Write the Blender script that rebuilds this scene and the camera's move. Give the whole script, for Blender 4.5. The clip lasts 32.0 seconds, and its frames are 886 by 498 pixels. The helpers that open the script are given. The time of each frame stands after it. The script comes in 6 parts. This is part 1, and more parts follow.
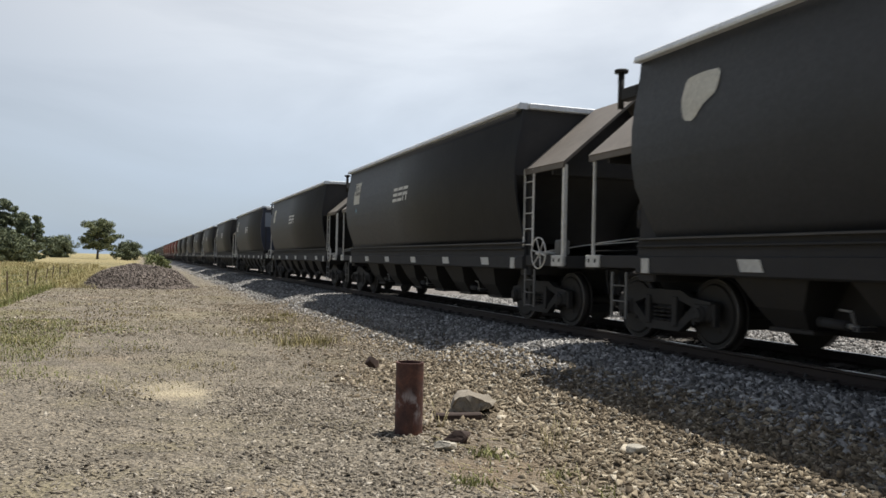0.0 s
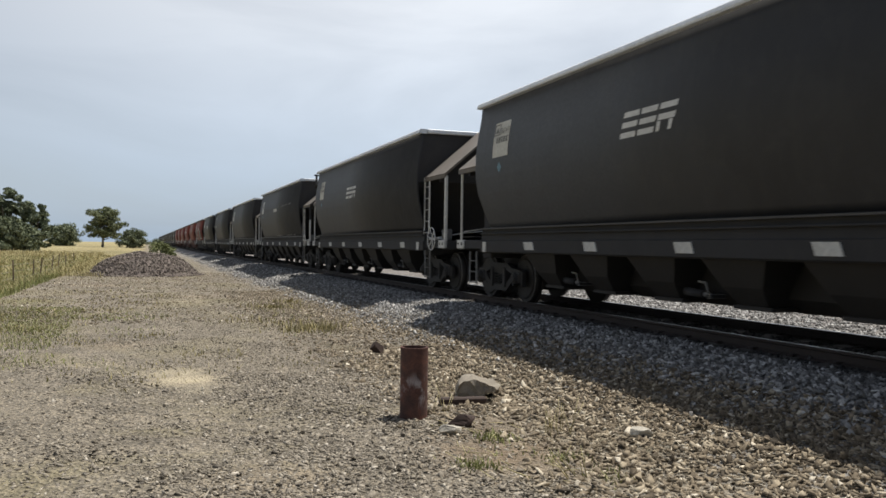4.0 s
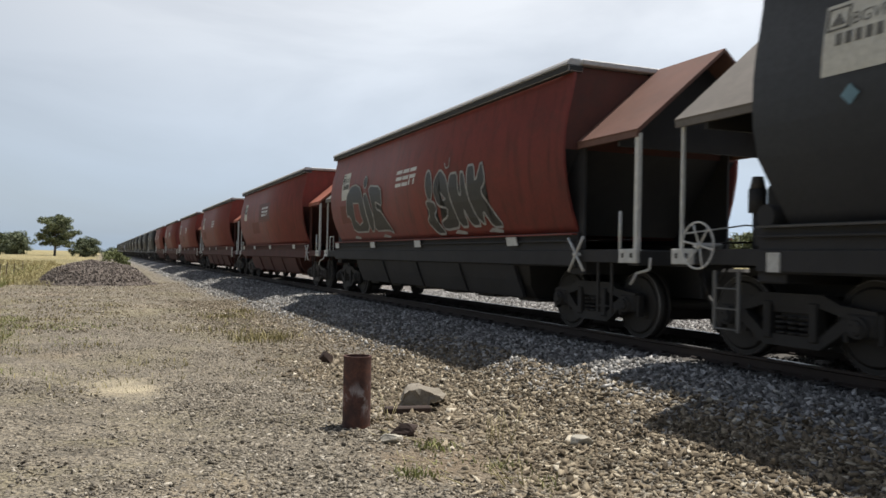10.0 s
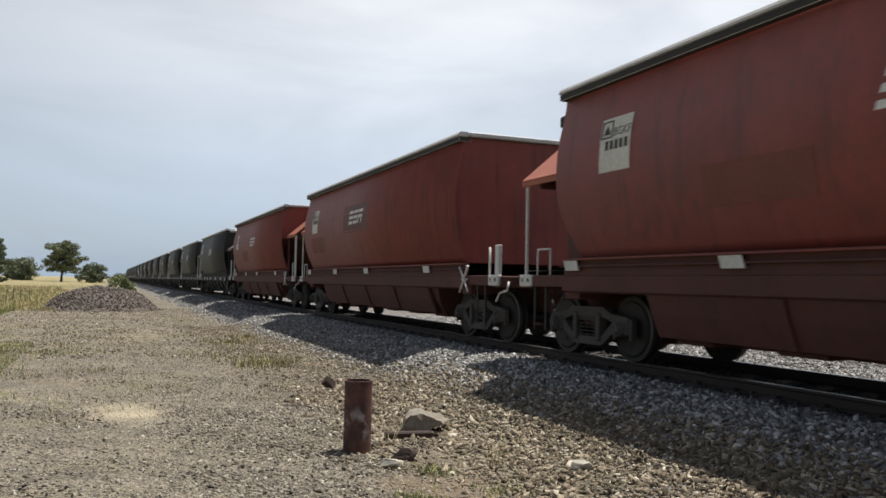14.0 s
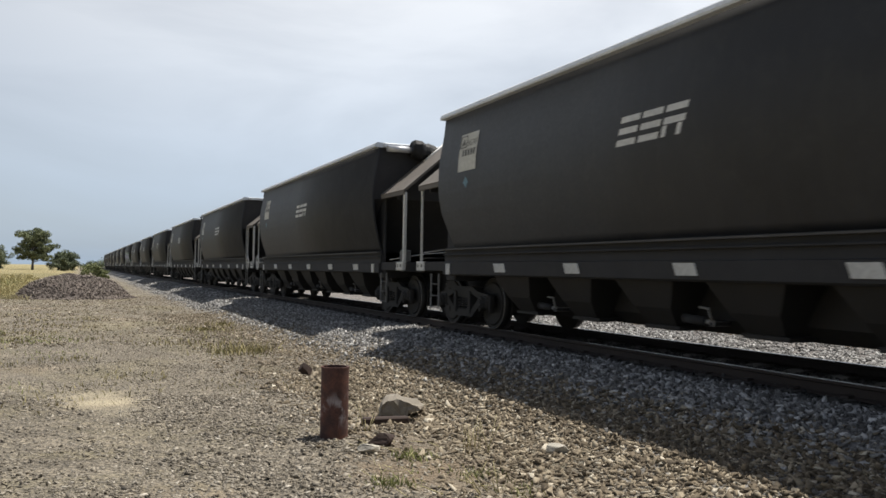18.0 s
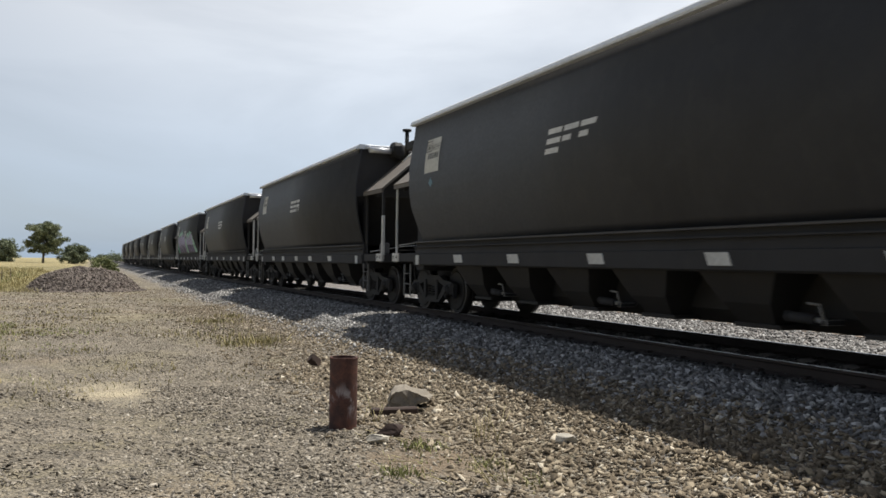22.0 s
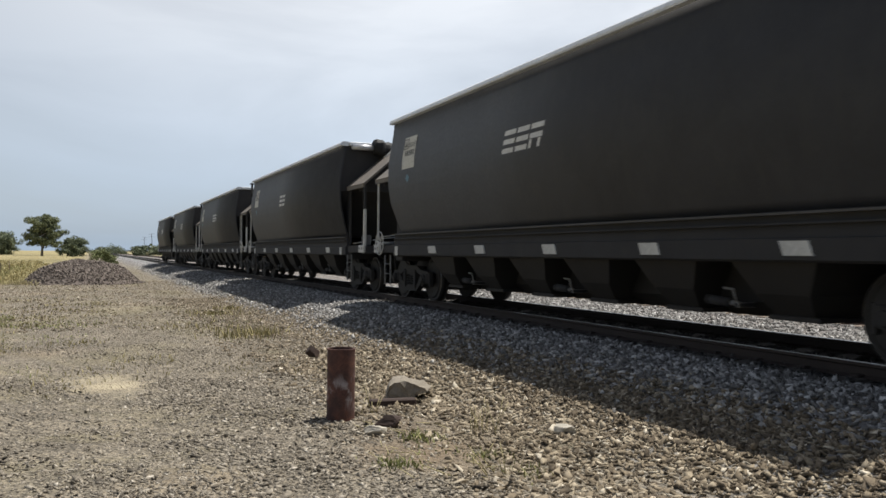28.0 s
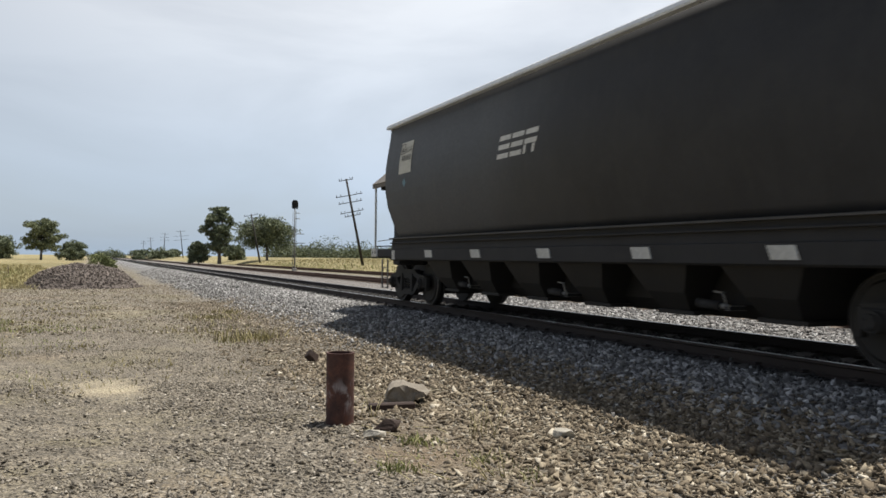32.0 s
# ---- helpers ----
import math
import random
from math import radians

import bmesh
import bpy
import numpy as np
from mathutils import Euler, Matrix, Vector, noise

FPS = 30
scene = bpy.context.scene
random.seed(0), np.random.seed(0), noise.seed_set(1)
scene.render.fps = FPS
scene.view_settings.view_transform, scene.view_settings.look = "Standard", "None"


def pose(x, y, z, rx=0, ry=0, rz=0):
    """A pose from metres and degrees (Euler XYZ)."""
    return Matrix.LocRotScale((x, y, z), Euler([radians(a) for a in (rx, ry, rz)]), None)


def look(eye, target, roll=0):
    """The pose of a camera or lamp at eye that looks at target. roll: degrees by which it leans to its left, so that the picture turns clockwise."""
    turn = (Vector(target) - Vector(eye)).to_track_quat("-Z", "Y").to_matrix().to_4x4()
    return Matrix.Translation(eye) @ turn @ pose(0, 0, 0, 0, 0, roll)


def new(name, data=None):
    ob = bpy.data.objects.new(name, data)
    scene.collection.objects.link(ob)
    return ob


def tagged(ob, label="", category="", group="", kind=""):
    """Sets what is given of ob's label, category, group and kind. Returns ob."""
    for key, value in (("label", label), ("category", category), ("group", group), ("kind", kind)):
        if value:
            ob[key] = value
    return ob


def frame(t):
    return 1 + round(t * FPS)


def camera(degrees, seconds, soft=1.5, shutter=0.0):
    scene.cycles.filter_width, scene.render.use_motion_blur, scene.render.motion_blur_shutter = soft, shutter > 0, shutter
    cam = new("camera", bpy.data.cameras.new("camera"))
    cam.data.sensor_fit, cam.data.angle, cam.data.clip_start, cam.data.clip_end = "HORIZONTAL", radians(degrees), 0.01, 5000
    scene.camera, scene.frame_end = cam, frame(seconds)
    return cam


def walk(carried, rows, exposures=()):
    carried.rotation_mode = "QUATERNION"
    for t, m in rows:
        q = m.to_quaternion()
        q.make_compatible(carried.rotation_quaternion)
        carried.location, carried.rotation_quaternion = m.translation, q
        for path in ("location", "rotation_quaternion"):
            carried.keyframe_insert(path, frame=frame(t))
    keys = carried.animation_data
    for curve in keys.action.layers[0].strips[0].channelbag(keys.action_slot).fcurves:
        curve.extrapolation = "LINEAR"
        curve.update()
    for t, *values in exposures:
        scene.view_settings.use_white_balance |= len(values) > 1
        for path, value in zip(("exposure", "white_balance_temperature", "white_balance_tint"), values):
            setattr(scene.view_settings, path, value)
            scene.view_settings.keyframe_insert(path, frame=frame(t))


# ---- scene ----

# the camera: hand-held on the gravel beside the line
cam = camera(56.8, 32.0, soft=1.6, shutter=0.1)
PATH = [
    (0.0, -0.213, 0.143, 1.689, -20.24, 0.86, -1.28),
    (0.5, -0.208, 0.152, 1.690, -20.32, 0.49, -1.39),
    (1.0, -0.207, 0.154, 1.696, -20.29, 0.45, -1.27),
    (1.5, -0.211, 0.131, 1.683, -20.07, 0.69, -1.18),
    (2.0, -0.212, 0.134, 1.688, -20.07, 0.63, -1.05),
    (2.5, -0.212, 0.138, 1.691, -19.98, 0.45, -0.94),
    (3.0, -0.204, 0.138, 1.693, -20.07, 0.28, -0.82),
    (3.5, -0.206, 0.129, 1.690, -19.99, -0.01, -0.77),
    (5.5, -0.207, 0.146, 1.677, -19.65, -0.27, -1.08),
    (6.0, -0.213, 0.138, 1.682, -19.65, -0.31, -1.13),
    (6.5, -0.211, 0.143, 1.679, -19.78, -0.16, -1.09),
    (7.0, -0.213, 0.136, 1.674, -19.93, 0.17, -1.24),
    (7.5, -0.208, 0.127, 1.680, -20.24, 0.32, -1.29),
    (8.0, -0.216, 0.128, 1.682, -20.39, 0.35, -1.36),
    (8.5, -0.203, 0.144, 1.675, -20.74, 0.41, -1.13),
    (9.0, -0.180, 0.126, 1.681, -21.45, 0.47, -0.87),
    (9.5, -0.137, 0.104, 1.678, -22.54, 0.64, -1.16),
    (10.0, -0.057, 0.067, 1.668, -22.67, 0.63, -1.14),
    (10.5, -0.029, 0.037, 1.660, -22.44, 0.32, -0.91),
    (11.0, -0.022, 0.026, 1.661, -22.53, 0.45, -0.69),
    (11.5, -0.016, 0.020, 1.656, -22.89, 0.37, -0.69),
    (12.0, -0.012, 0.016, 1.659, -22.58, 0.09, -0.44),
    (12.5, -0.022, 0.014, 1.656, -22.30, 0.00, -0.51),
    (13.0, -0.026, 0.020, 1.652, -22.23, 0.29, -0.52),
    (13.5, -0.031, -0.015, 1.656, -22.06, 1.42, -0.79),
    (14.0, -0.034, -0.002, 1.653, -22.27, 2.47, -1.20),
    (14.5, -0.035, -0.012, 1.651, -22.67, 2.97, -1.36),
    (16.5, -0.029, -0.024, 1.650, -23.69, 2.23, -0.75),
    (17.0, -0.029, -0.005, 1.650, -23.86, 1.98, -0.78),
    (17.5, -0.034, -0.012, 1.643, -23.89, 1.82, -1.01),
    (18.0, -0.039, -0.023, 1.650, -23.92, 1.54, -0.94),
    (18.5, -0.020, 0.007, 1.640, -23.52, 1.50, -0.74),
    (19.0, -0.023, 0.004, 1.643, -23.19, 1.49, -0.55),
    (19.5, -0.028, 0.010, 1.641, -22.90, 1.60, -0.61),
    (20.0, -0.029, 0.007, 1.636, -23.01, 1.70, -0.86),
    (20.5, -0.026, 0.007, 1.639, -23.14, 1.46, -0.77),
    (21.0, -0.022, -0.003, 1.641, -23.06, 1.34, -0.53),
    (21.5, -0.018, 0.010, 1.635, -23.18, 1.22, -0.51),
    (22.0, -0.026, -0.000, 1.633, -23.32, 0.97, -0.75),
    (22.5, -0.017, 0.013, 1.636, -23.45, 0.72, -0.62),
    (23.0, -0.013, 0.022, 1.630, -23.56, 0.80, -0.54),
    (23.5, -0.013, 0.003, 1.639, -23.56, 0.67, -0.14),
    (24.0, -0.013, 0.000, 1.637, -23.42, 0.30, -0.03),
    (24.5, -0.001, 0.021, 1.641, -23.29, -0.33, 0.13),
    (25.0, -0.004, 0.027, 1.630, -23.32, -0.48, 0.08),
    (25.5, 0.001, 0.027, 1.630, -23.07, -0.17, 0.12),
    (26.0, 0.012, 0.034, 1.632, -23.01, 0.16, 0.04),
    (26.5, 0.007, 0.029, 1.623, -23.11, 0.52, -0.25),
    (28.5, 0.006, 0.027, 1.627, -23.39, 0.33, -0.55),
    (29.0, 0.006, 0.026, 1.629, -23.38, 0.44, -0.61),
    (29.5, 0.009, 0.024, 1.636, -23.51, 0.40, -0.61),
    (30.0, 0.003, 0.018, 1.629, -23.66, 0.44, -0.67),
    (30.5, 0.011, 0.029, 1.627, -23.70, 0.42, -0.49),
    (31.0, 0.006, 0.013, 1.629, -23.61, 0.55, -0.50),
    (31.5, 0.002, 0.001, 1.632, -23.46, 0.71, -0.58),
    (32.0, 0.001, 0.017, 1.629, -23.43, 0.64, -0.52),
]

walk(cam, [(t, pose(x, y, z, 90 + pitch, roll, yaw)) for t, x, y, z, yaw, pitch, roll in PATH], exposures=[(0.0, 0.15), (32.0, 0.15)])

# ---- light ----
SUN_WAY = Vector((0.354, 0.06, 1.0)).normalized()          # towards the sun
world = bpy.data.worlds.new("sky")
scene.world = world
world.use_nodes = True
wn, wl = world.node_tree.nodes, world.node_tree.links
wn.clear()
sky = wn.new("ShaderNodeTexSky")
sky.sky_type, sky.sun_disc = "NISHITA", False
sky.sun_elevation = math.asin(SUN_WAY.z)
sky.sun_rotation = math.atan2(SUN_WAY.x, SUN_WAY.y)
sky.air_density, sky.dust_density, sky.ozone_density = 1.0, 1.5, 1.0
wtc = wn.new("ShaderNodeTexCoord")
wmap = wn.new("ShaderNodeMapping")
wmap.inputs["Scale"].default_value = (1.0, 1.0, 3.2)
wl.new(wtc.outputs["Generated"], wmap.inputs["Vector"])
cl1 = wn.new("ShaderNodeTexNoise")
cl1.inputs["Scale"].default_value, cl1.inputs["Detail"].default_value, cl1.inputs["Roughness"].default_value = 2.1, 6.0, 0.52
cl1.inputs["Distortion"].default_value = 0.5
wl.new(wmap.outputs["Vector"], cl1.inputs["Vector"])
ramp = wn.new("ShaderNodeValToRGB")
ramp.color_ramp.elements[0].position, ramp.color_ramp.elements[0].color = 0.36, (0.0, 0.0, 0.0, 1)
ramp.color_ramp.elements[1].position, ramp.color_ramp.elements[1].color = 0.60, (1, 1, 1, 1)
wl.new(cl1.outputs["Fac"], ramp.inputs["Fac"])
# thinner cloud near the horizon, thick overhead
sep = wn.new("ShaderNodeSeparateXYZ")
wl.new(wtc.outputs["Generated"], sep.inputs["Vector"])
hgt = wn.new("ShaderNodeMapRange")
hgt.inputs["From Min"].default_value, hgt.inputs["From Max"].default_value = 0.0, 0.34
hgt.inputs["To Min"].default_value, hgt.inputs["To Max"].default_value = 0.0, 1.0
wl.new(sep.outputs["Z"], hgt.inputs["Value"])
# thin veil low down, thick bright cloud higher up
veil = wn.new("ShaderNodeMix")
veil.data_type = "RGBA"
wl.new(hgt.outputs["Result"], veil.inputs["Factor"])
veil.inputs["A"].default_value, veil.inputs["B"].default_value = (4.85, 6.2, 7.9, 1), (8.9, 9.2, 9.7, 1)
amt = wn.new("ShaderNodeMapRange")
amt.inputs["To Min"].default_value, amt.inputs["To Max"].default_value = 0.66, 1.0
wl.new(ramp.outputs["Color"], amt.inputs["Value"])
tint = wn.new("ShaderNodeMix")
tint.data_type = "RGBA"
# the cloud bank thins out to clear sky away from the sun's side
side = wn.new("ShaderNodeMapRange")
side.interpolation_type = "SMOOTHSTEP"
side.inputs["From Min"].default_value, side.inputs["From Max"].default_value = -0.75, 0.25
side.inputs["To Min"].default_value, side.inputs["To Max"].default_value = 0.22, 1.0
wl.new(sep.outputs["X"], side.inputs["Value"])
cover = wn.new("ShaderNodeMath")
cover.operation = "MULTIPLY"
wl.new(amt.outputs["Result"], cover.inputs[0])
wl.new(side.outputs["Result"], cover.inputs[1])
# clear overhead and behind, where the sun shines through
over = wn.new("ShaderNodeMapRange")
over.interpolation_type = "SMOOTHSTEP"
over.inputs["From Min"].default_value, over.inputs["From Max"].default_value = 0.46, 0.80
over.inputs["To Min"].default_value, over.inputs["To Max"].default_value = 1.0, 0.12
wl.new(sep.outputs["Z"], over.inputs["Value"])
back = wn.new("ShaderNodeMapRange")
back.interpolation_type = "SMOOTHSTEP"
back.inputs["From Min"].default_value, back.inputs["From Max"].default_value = -0.2, 0.4
back.inputs["To Min"].default_value, back.inputs["To Max"].default_value = 0.25, 1.0
wl.new(sep.outputs["Y"], back.inputs["Value"])
cover2, cover3 = wn.new("ShaderNodeMath"), wn.new("ShaderNodeMath")
cover2.operation = cover3.operation = "MULTIPLY"
wl.new(cover.outputs["Value"], cover2.inputs[0])
wl.new(over.outputs["Result"], cover2.inputs[1])
wl.new(cover2.outputs["Value"], cover3.inputs[0])
wl.new(back.outputs["Result"], cover3.inputs[1])
wl.new(cover3.outputs["Value"], tint.inputs["Factor"])
# haze whitens the clear part of the sky
grey = wn.new("ShaderNodeRGBToBW")
wl.new(sky.outputs["Color"], grey.inputs["Color"])
haze = wn.new("ShaderNodeMix")
haze.data_type = "RGBA"
haze.inputs["Factor"].default_value = 0.42
wl.new(sky.outputs["Color"], haze.inputs["A"])
wl.new(grey.outputs["Val"], haze.inputs["B"])
wl.new(haze.outputs["Result"], tint.inputs["A"])
# the cloud is brighter towards the sun's side
glare = wn.new("ShaderNodeMapRange")
glare.inputs["From Min"].default_value, glare.inputs["From Max"].default_value = -0.15, 0.6
glare.inputs["To Min"].default_value, glare.inputs["To Max"].default_value = 0.93, 1.09
wl.new(sep.outputs["X"], glare.inputs["Value"])
bright = wn.new("ShaderNodeVectorMath")
bright.operation = "SCALE"
wl.new(veil.outputs["Result"], bright.inputs[0])
wl.new(glare.outputs["Result"], bright.inputs["Scale"])
wl.new(bright.outputs["Vector"], tint.inputs["B"])
bg = wn.new("ShaderNodeBackground")
bg.inputs["Strength"].default_value = 0.0885
wl.new(tint.outputs["Result"], bg.inputs["Color"])
wo = wn.new("ShaderNodeOutputWorld")
wl.new(bg.outputs["Background"], wo.inputs["Surface"])
sun_data = bpy.data.lights.new("sun", "SUN")
sun_data.energy, sun_data.angle, sun_data.color = 5.0, radians(0.6), (1.0, 0.955, 0.885)
sun = new("sun", sun_data)
sun.matrix_world = look(SUN_WAY * 300, (0, 0, 0))
scene.view_settings.exposure = 0.15

# ---- materials ----
def material(name, rough=0.8, metal=0.0):
    m = bpy.data.materials.new(name)
    m.use_nodes = True
    nt = m.node_tree
    b = nt.nodes["Principled BSDF"]
    b.inputs["Roughness"].default_value, b.inputs["Metallic"].default_value = rough, metal
    return m, nt, b


def noise_node(nt, scale, detail=4.0, rough=0.55, stretch=None, coord="Object", distort=0.0):
    tc = nt.nodes.new("ShaderNodeTexCoord")
    n = nt.nodes.new("ShaderNodeTexNoise")
    n.inputs["Scale"].default_value, n.inputs["Detail"].default_value = scale, detail
    n.inputs["Roughness"].default_value, n.inputs["Distortion"].default_value = rough, distort
    src = tc.outputs[coord]
    if stretch:
        mp = nt.nodes.new("ShaderNodeMapping")
        mp.inputs["Scale"].default_value = stretch
        nt.links.new(src, mp.inputs["Vector"])
        src = mp.outputs["Vector"]
    nt.links.new(src, n.inputs["Vector"])
    return n.outputs["Fac"]


def ramp_node(nt, fac, stops):
    r = nt.nodes.new("ShaderNodeValToRGB")
    els = r.color_ramp.elements
    while len(els) < len(stops):
        els.new(0.5)
    for e, (p, c) in zip(els, stops):
        e.position, e.color = p, (*c, 1)
    nt.links.new(fac, r.inputs["Fac"])
    return r.outputs["Color"]


def mix_node(nt, fac, a, b, mode="MIX"):
    n = nt.nodes.new("ShaderNodeMix")
    n.data_type, n.blend_type = "RGBA", mode
    for sock, v in (("Factor", fac), ("A", a), ("B", b)):
        if isinstance(v, (int, float)):
            n.inputs[sock].default_value = v
        elif isinstance(v, tuple):
            n.inputs[sock].default_value = (*v, 1)
        else:
            nt.links.new(v, n.inputs[sock])
    return n.outputs["Result"]


def bump(nt, b, height, strength=0.4, dist=0.02):
    n = nt.nodes.new("ShaderNodeBump")
    n.inputs["Strength"].default_value, n.inputs["Distance"].default_value = strength, dist
    nt.links.new(height, n.inputs["Height"])
    nt.links.new(n.outputs["Normal"], b.inputs["Normal"])


def scaled(c, k):
    return tuple(min(1.0, v * k) for v in c)


def worn(name, col, rough=0.7, metal=0.0, dark=0.7, light=1.35, grain=18.0, stain=1.3, dust=None, streak=None, random_amount=0.0, bump_amount=0.15):
    """A surface with stains at a metre's scale, grain at centimetres, optional dust and run-down streaks."""
    m, nt, b = material(name, rough, metal)
    big = noise_node(nt, stain, 5.0, 0.6)
    c = ramp_node(nt, big, [(0.28, scaled(col, dark)), (0.5, col), (0.75, scaled(col, light))])
    fine = noise_node(nt, grain, 6.0, 0.65)
    c = mix_node(nt, 0.35, c, ramp_node(nt, fine, [(0.3, scaled(col, 0.6)), (0.7, scaled(col, 1.5))]))
    if streak:
        s = noise_node(nt, 5.0, 4.0, 0.6, stretch=(1.0, 1.0, 0.12))
        f = ramp_node(nt, s, [(0.52, (0, 0, 0)), (0.72, (0.55, 0.55, 0.55))])
        c = mix_node(nt, f, c, streak)
    if dust:
        d = noise_node(nt, 2.4, 7.0, 0.7, distort=0.6)
        f = ramp_node(nt, d, [(0.5, (0, 0, 0)), (0.72, (0.5, 0.5, 0.5))])
        c = mix_node(nt, f, c, dust)
    if random_amount:
        oi = nt.nodes.new("ShaderNodeObjectInfo")
        r = ramp_node(nt, oi.outputs["Random"], [(0.0, (1 - random_amount,) * 3), (1.0, (1 + random_amount,) * 3)])
        c = mix_node(nt, 1.0, c, r, "MULTIPLY")
    nt.links.new(c, b.inputs["Base Color"])
    rr = nt.nodes.new("ShaderNodeMapRange")
    rr.inputs["To Min"].default_value, rr.inputs["To Max"].default_value = max(0.05, rough - 0.15), min(1.0, rough + 0.15)
    nt.links.new(fine, rr.inputs["Value"])
    nt.links.new(rr.outputs["Result"], b.inputs["Roughness"])
    if bump_amount:
        bump(nt, b, fine, bump_amount, 0.01)
    return m


M_BLACK = worn("black_wagon_paint", (0.0235, 0.0243, 0.0280), 0.58, dust=(0.044, 0.0435, 0.0445), streak=(0.034, 0.034, 0.0355))
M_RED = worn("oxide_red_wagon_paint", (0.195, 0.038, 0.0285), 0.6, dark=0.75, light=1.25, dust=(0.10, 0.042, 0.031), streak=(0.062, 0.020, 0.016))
M_FRESHBLACK = worn("fresh_black_wagon_paint", (0.0140, 0.0147, 0.0172), 0.55, dust=(0.025, 0.025, 0.026), streak=(0.020, 0.0203, 0.0215))
M_FADEDBLACK = worn("faded_black_wagon_paint", (0.0300, 0.0310, 0.0356), 0.58, dust=(0.050, 0.0495, 0.051), streak=(0.040, 0.040, 0.042))
M_SIDE = {"black": M_BLACK, "red": M_RED}
M_DARKRED = worn("dark_red_underframe", (0.085, 0.030, 0.0238), 0.8, dust=(0.058, 0.036, 0.031))
M_UNDER = worn("grimy_black_underframe", (0.0275, 0.0272, 0.0290), 0.8, dust=(0.042, 0.040, 0.0405))
M_FRAME = {"black": M_UNDER, "red": M_DARKRED}
M_CAP = worn("galvanised_rim", (0.60, 0.63, 0.67), 0.5, 0.05, dark=0.75, light=1.2)
M_CAPDARK = worn("dull_grey_rim", (0.44, 0.435, 0.43), 0.6, 0.1, dark=0.75, light=1.2)
M_HOOD = {"black": worn("dusty_hood_sheet", (0.145, 0.129, 0.113), 0.72, dark=0.75, light=1.25, dust=(0.21, 0.187, 0.163)),
          "red": worn("faded_red_hood_sheet", (0.32, 0.104, 0.065), 0.7, dark=0.8, light=1.15, dust=(0.31, 0.145, 0.105))}
M_WHITE = worn("dirty_white_paint", (0.62, 0.62, 0.60), 0.6, dark=0.7, light=1.15, dust=(0.35, 0.33, 0.30))
M_PLATE = worn("white_reflector_plate", (0.55, 0.55, 0.53), 0.5, dark=0.6, light=1.2, dust=(0.25, 0.24, 0.22))
M_PANEL = worn("number_board_white", (0.58, 0.57, 0.52), 0.6, dark=0.8, light=1.1, dust=(0.40, 0.38, 0.33))
M_LOGO = worn("logo_white", (0.62, 0.62, 0.61), 0.6, dark=0.85, light=1.1)
M_INK = worn("black_lettering", (0.03, 0.03, 0.03), 0.7)
M_TEAL = worn("teal_sign_diamond", (0.15, 0.27, 0.34), 0.6)
M_STEEL = worn("worn_wheel_steel", (0.024, 0.0222, 0.021), 0.7, 0.1, dust=(0.034, 0.029, 0.026))
M_STEP = worn("grey_step_paint", (0.13, 0.13, 0.127), 0.6, dust=(0.12, 0.11, 0.10))
M_TREAD = worn("worn_bright_rim_edge", (0.20, 0.19, 0.185), 0.4, 0.4)
M_DARKBOGIE = worn("grimy_bogie_casting", (0.026, 0.0245, 0.0238), 0.75, dust=(0.045, 0.041, 0.038))
M_BLUE = worn("blue_end_sheet", (0.030, 0.036, 0.060), 0.5, dust=(0.05, 0.055, 0.07))
M_GREYSHEET = worn("grey_blue_sheet", (0.20, 0.23, 0.28), 0.45, dark=0.8, light=1.2)
M_RAIL = worn("rail_steel", (0.036, 0.026, 0.022), 0.75, 0.2, dust=(0.055, 0.040, 0.032))
M_RAILTOP = worn("rail_head", (0.26, 0.25, 0.245), 0.35, 0.9)
M_RUSTRAIL = worn("rusted_rail", (0.085, 0.045, 0.031), 0.85, 0.1, dust=(0.12, 0.07, 0.05))
M_CONC = worn("concrete_sleeper", (0.34, 0.32, 0.29), 0.9, dust=(0.25, 0.22, 0.19))
M_TIMBER = worn("weathered_timber", (0.16, 0.12, 0.09), 0.9, dust=(0.24, 0.20, 0.16))
M_PALEROCK = worn("pale_rock", (0.40, 0.37, 0.31), 0.9, stain=8.0, grain=40.0, bump_amount=0.4)
M_POLE = worn("grey_telegraph_timber", (0.032, 0.028, 0.025), 0.9)
M_SIGNAL = worn("galvanised_signal", (0.20, 0.205, 0.205), 0.5, 0.4)
M_BLACKP = worn("matt_black", (0.006, 0.006, 0.0065), 0.7)
M_LAMP = worn("bright_cylinder", (0.55, 0.56, 0.58), 0.35, 0.4)
M_REDPATCH = worn("repainted_red_patch", (0.105, 0.030, 0.023), 0.6, dark=0.8, light=1.15)
M_REDPALE = worn("faded_red_patch", (0.165, 0.050, 0.035), 0.7, dark=0.8, light=1.15)


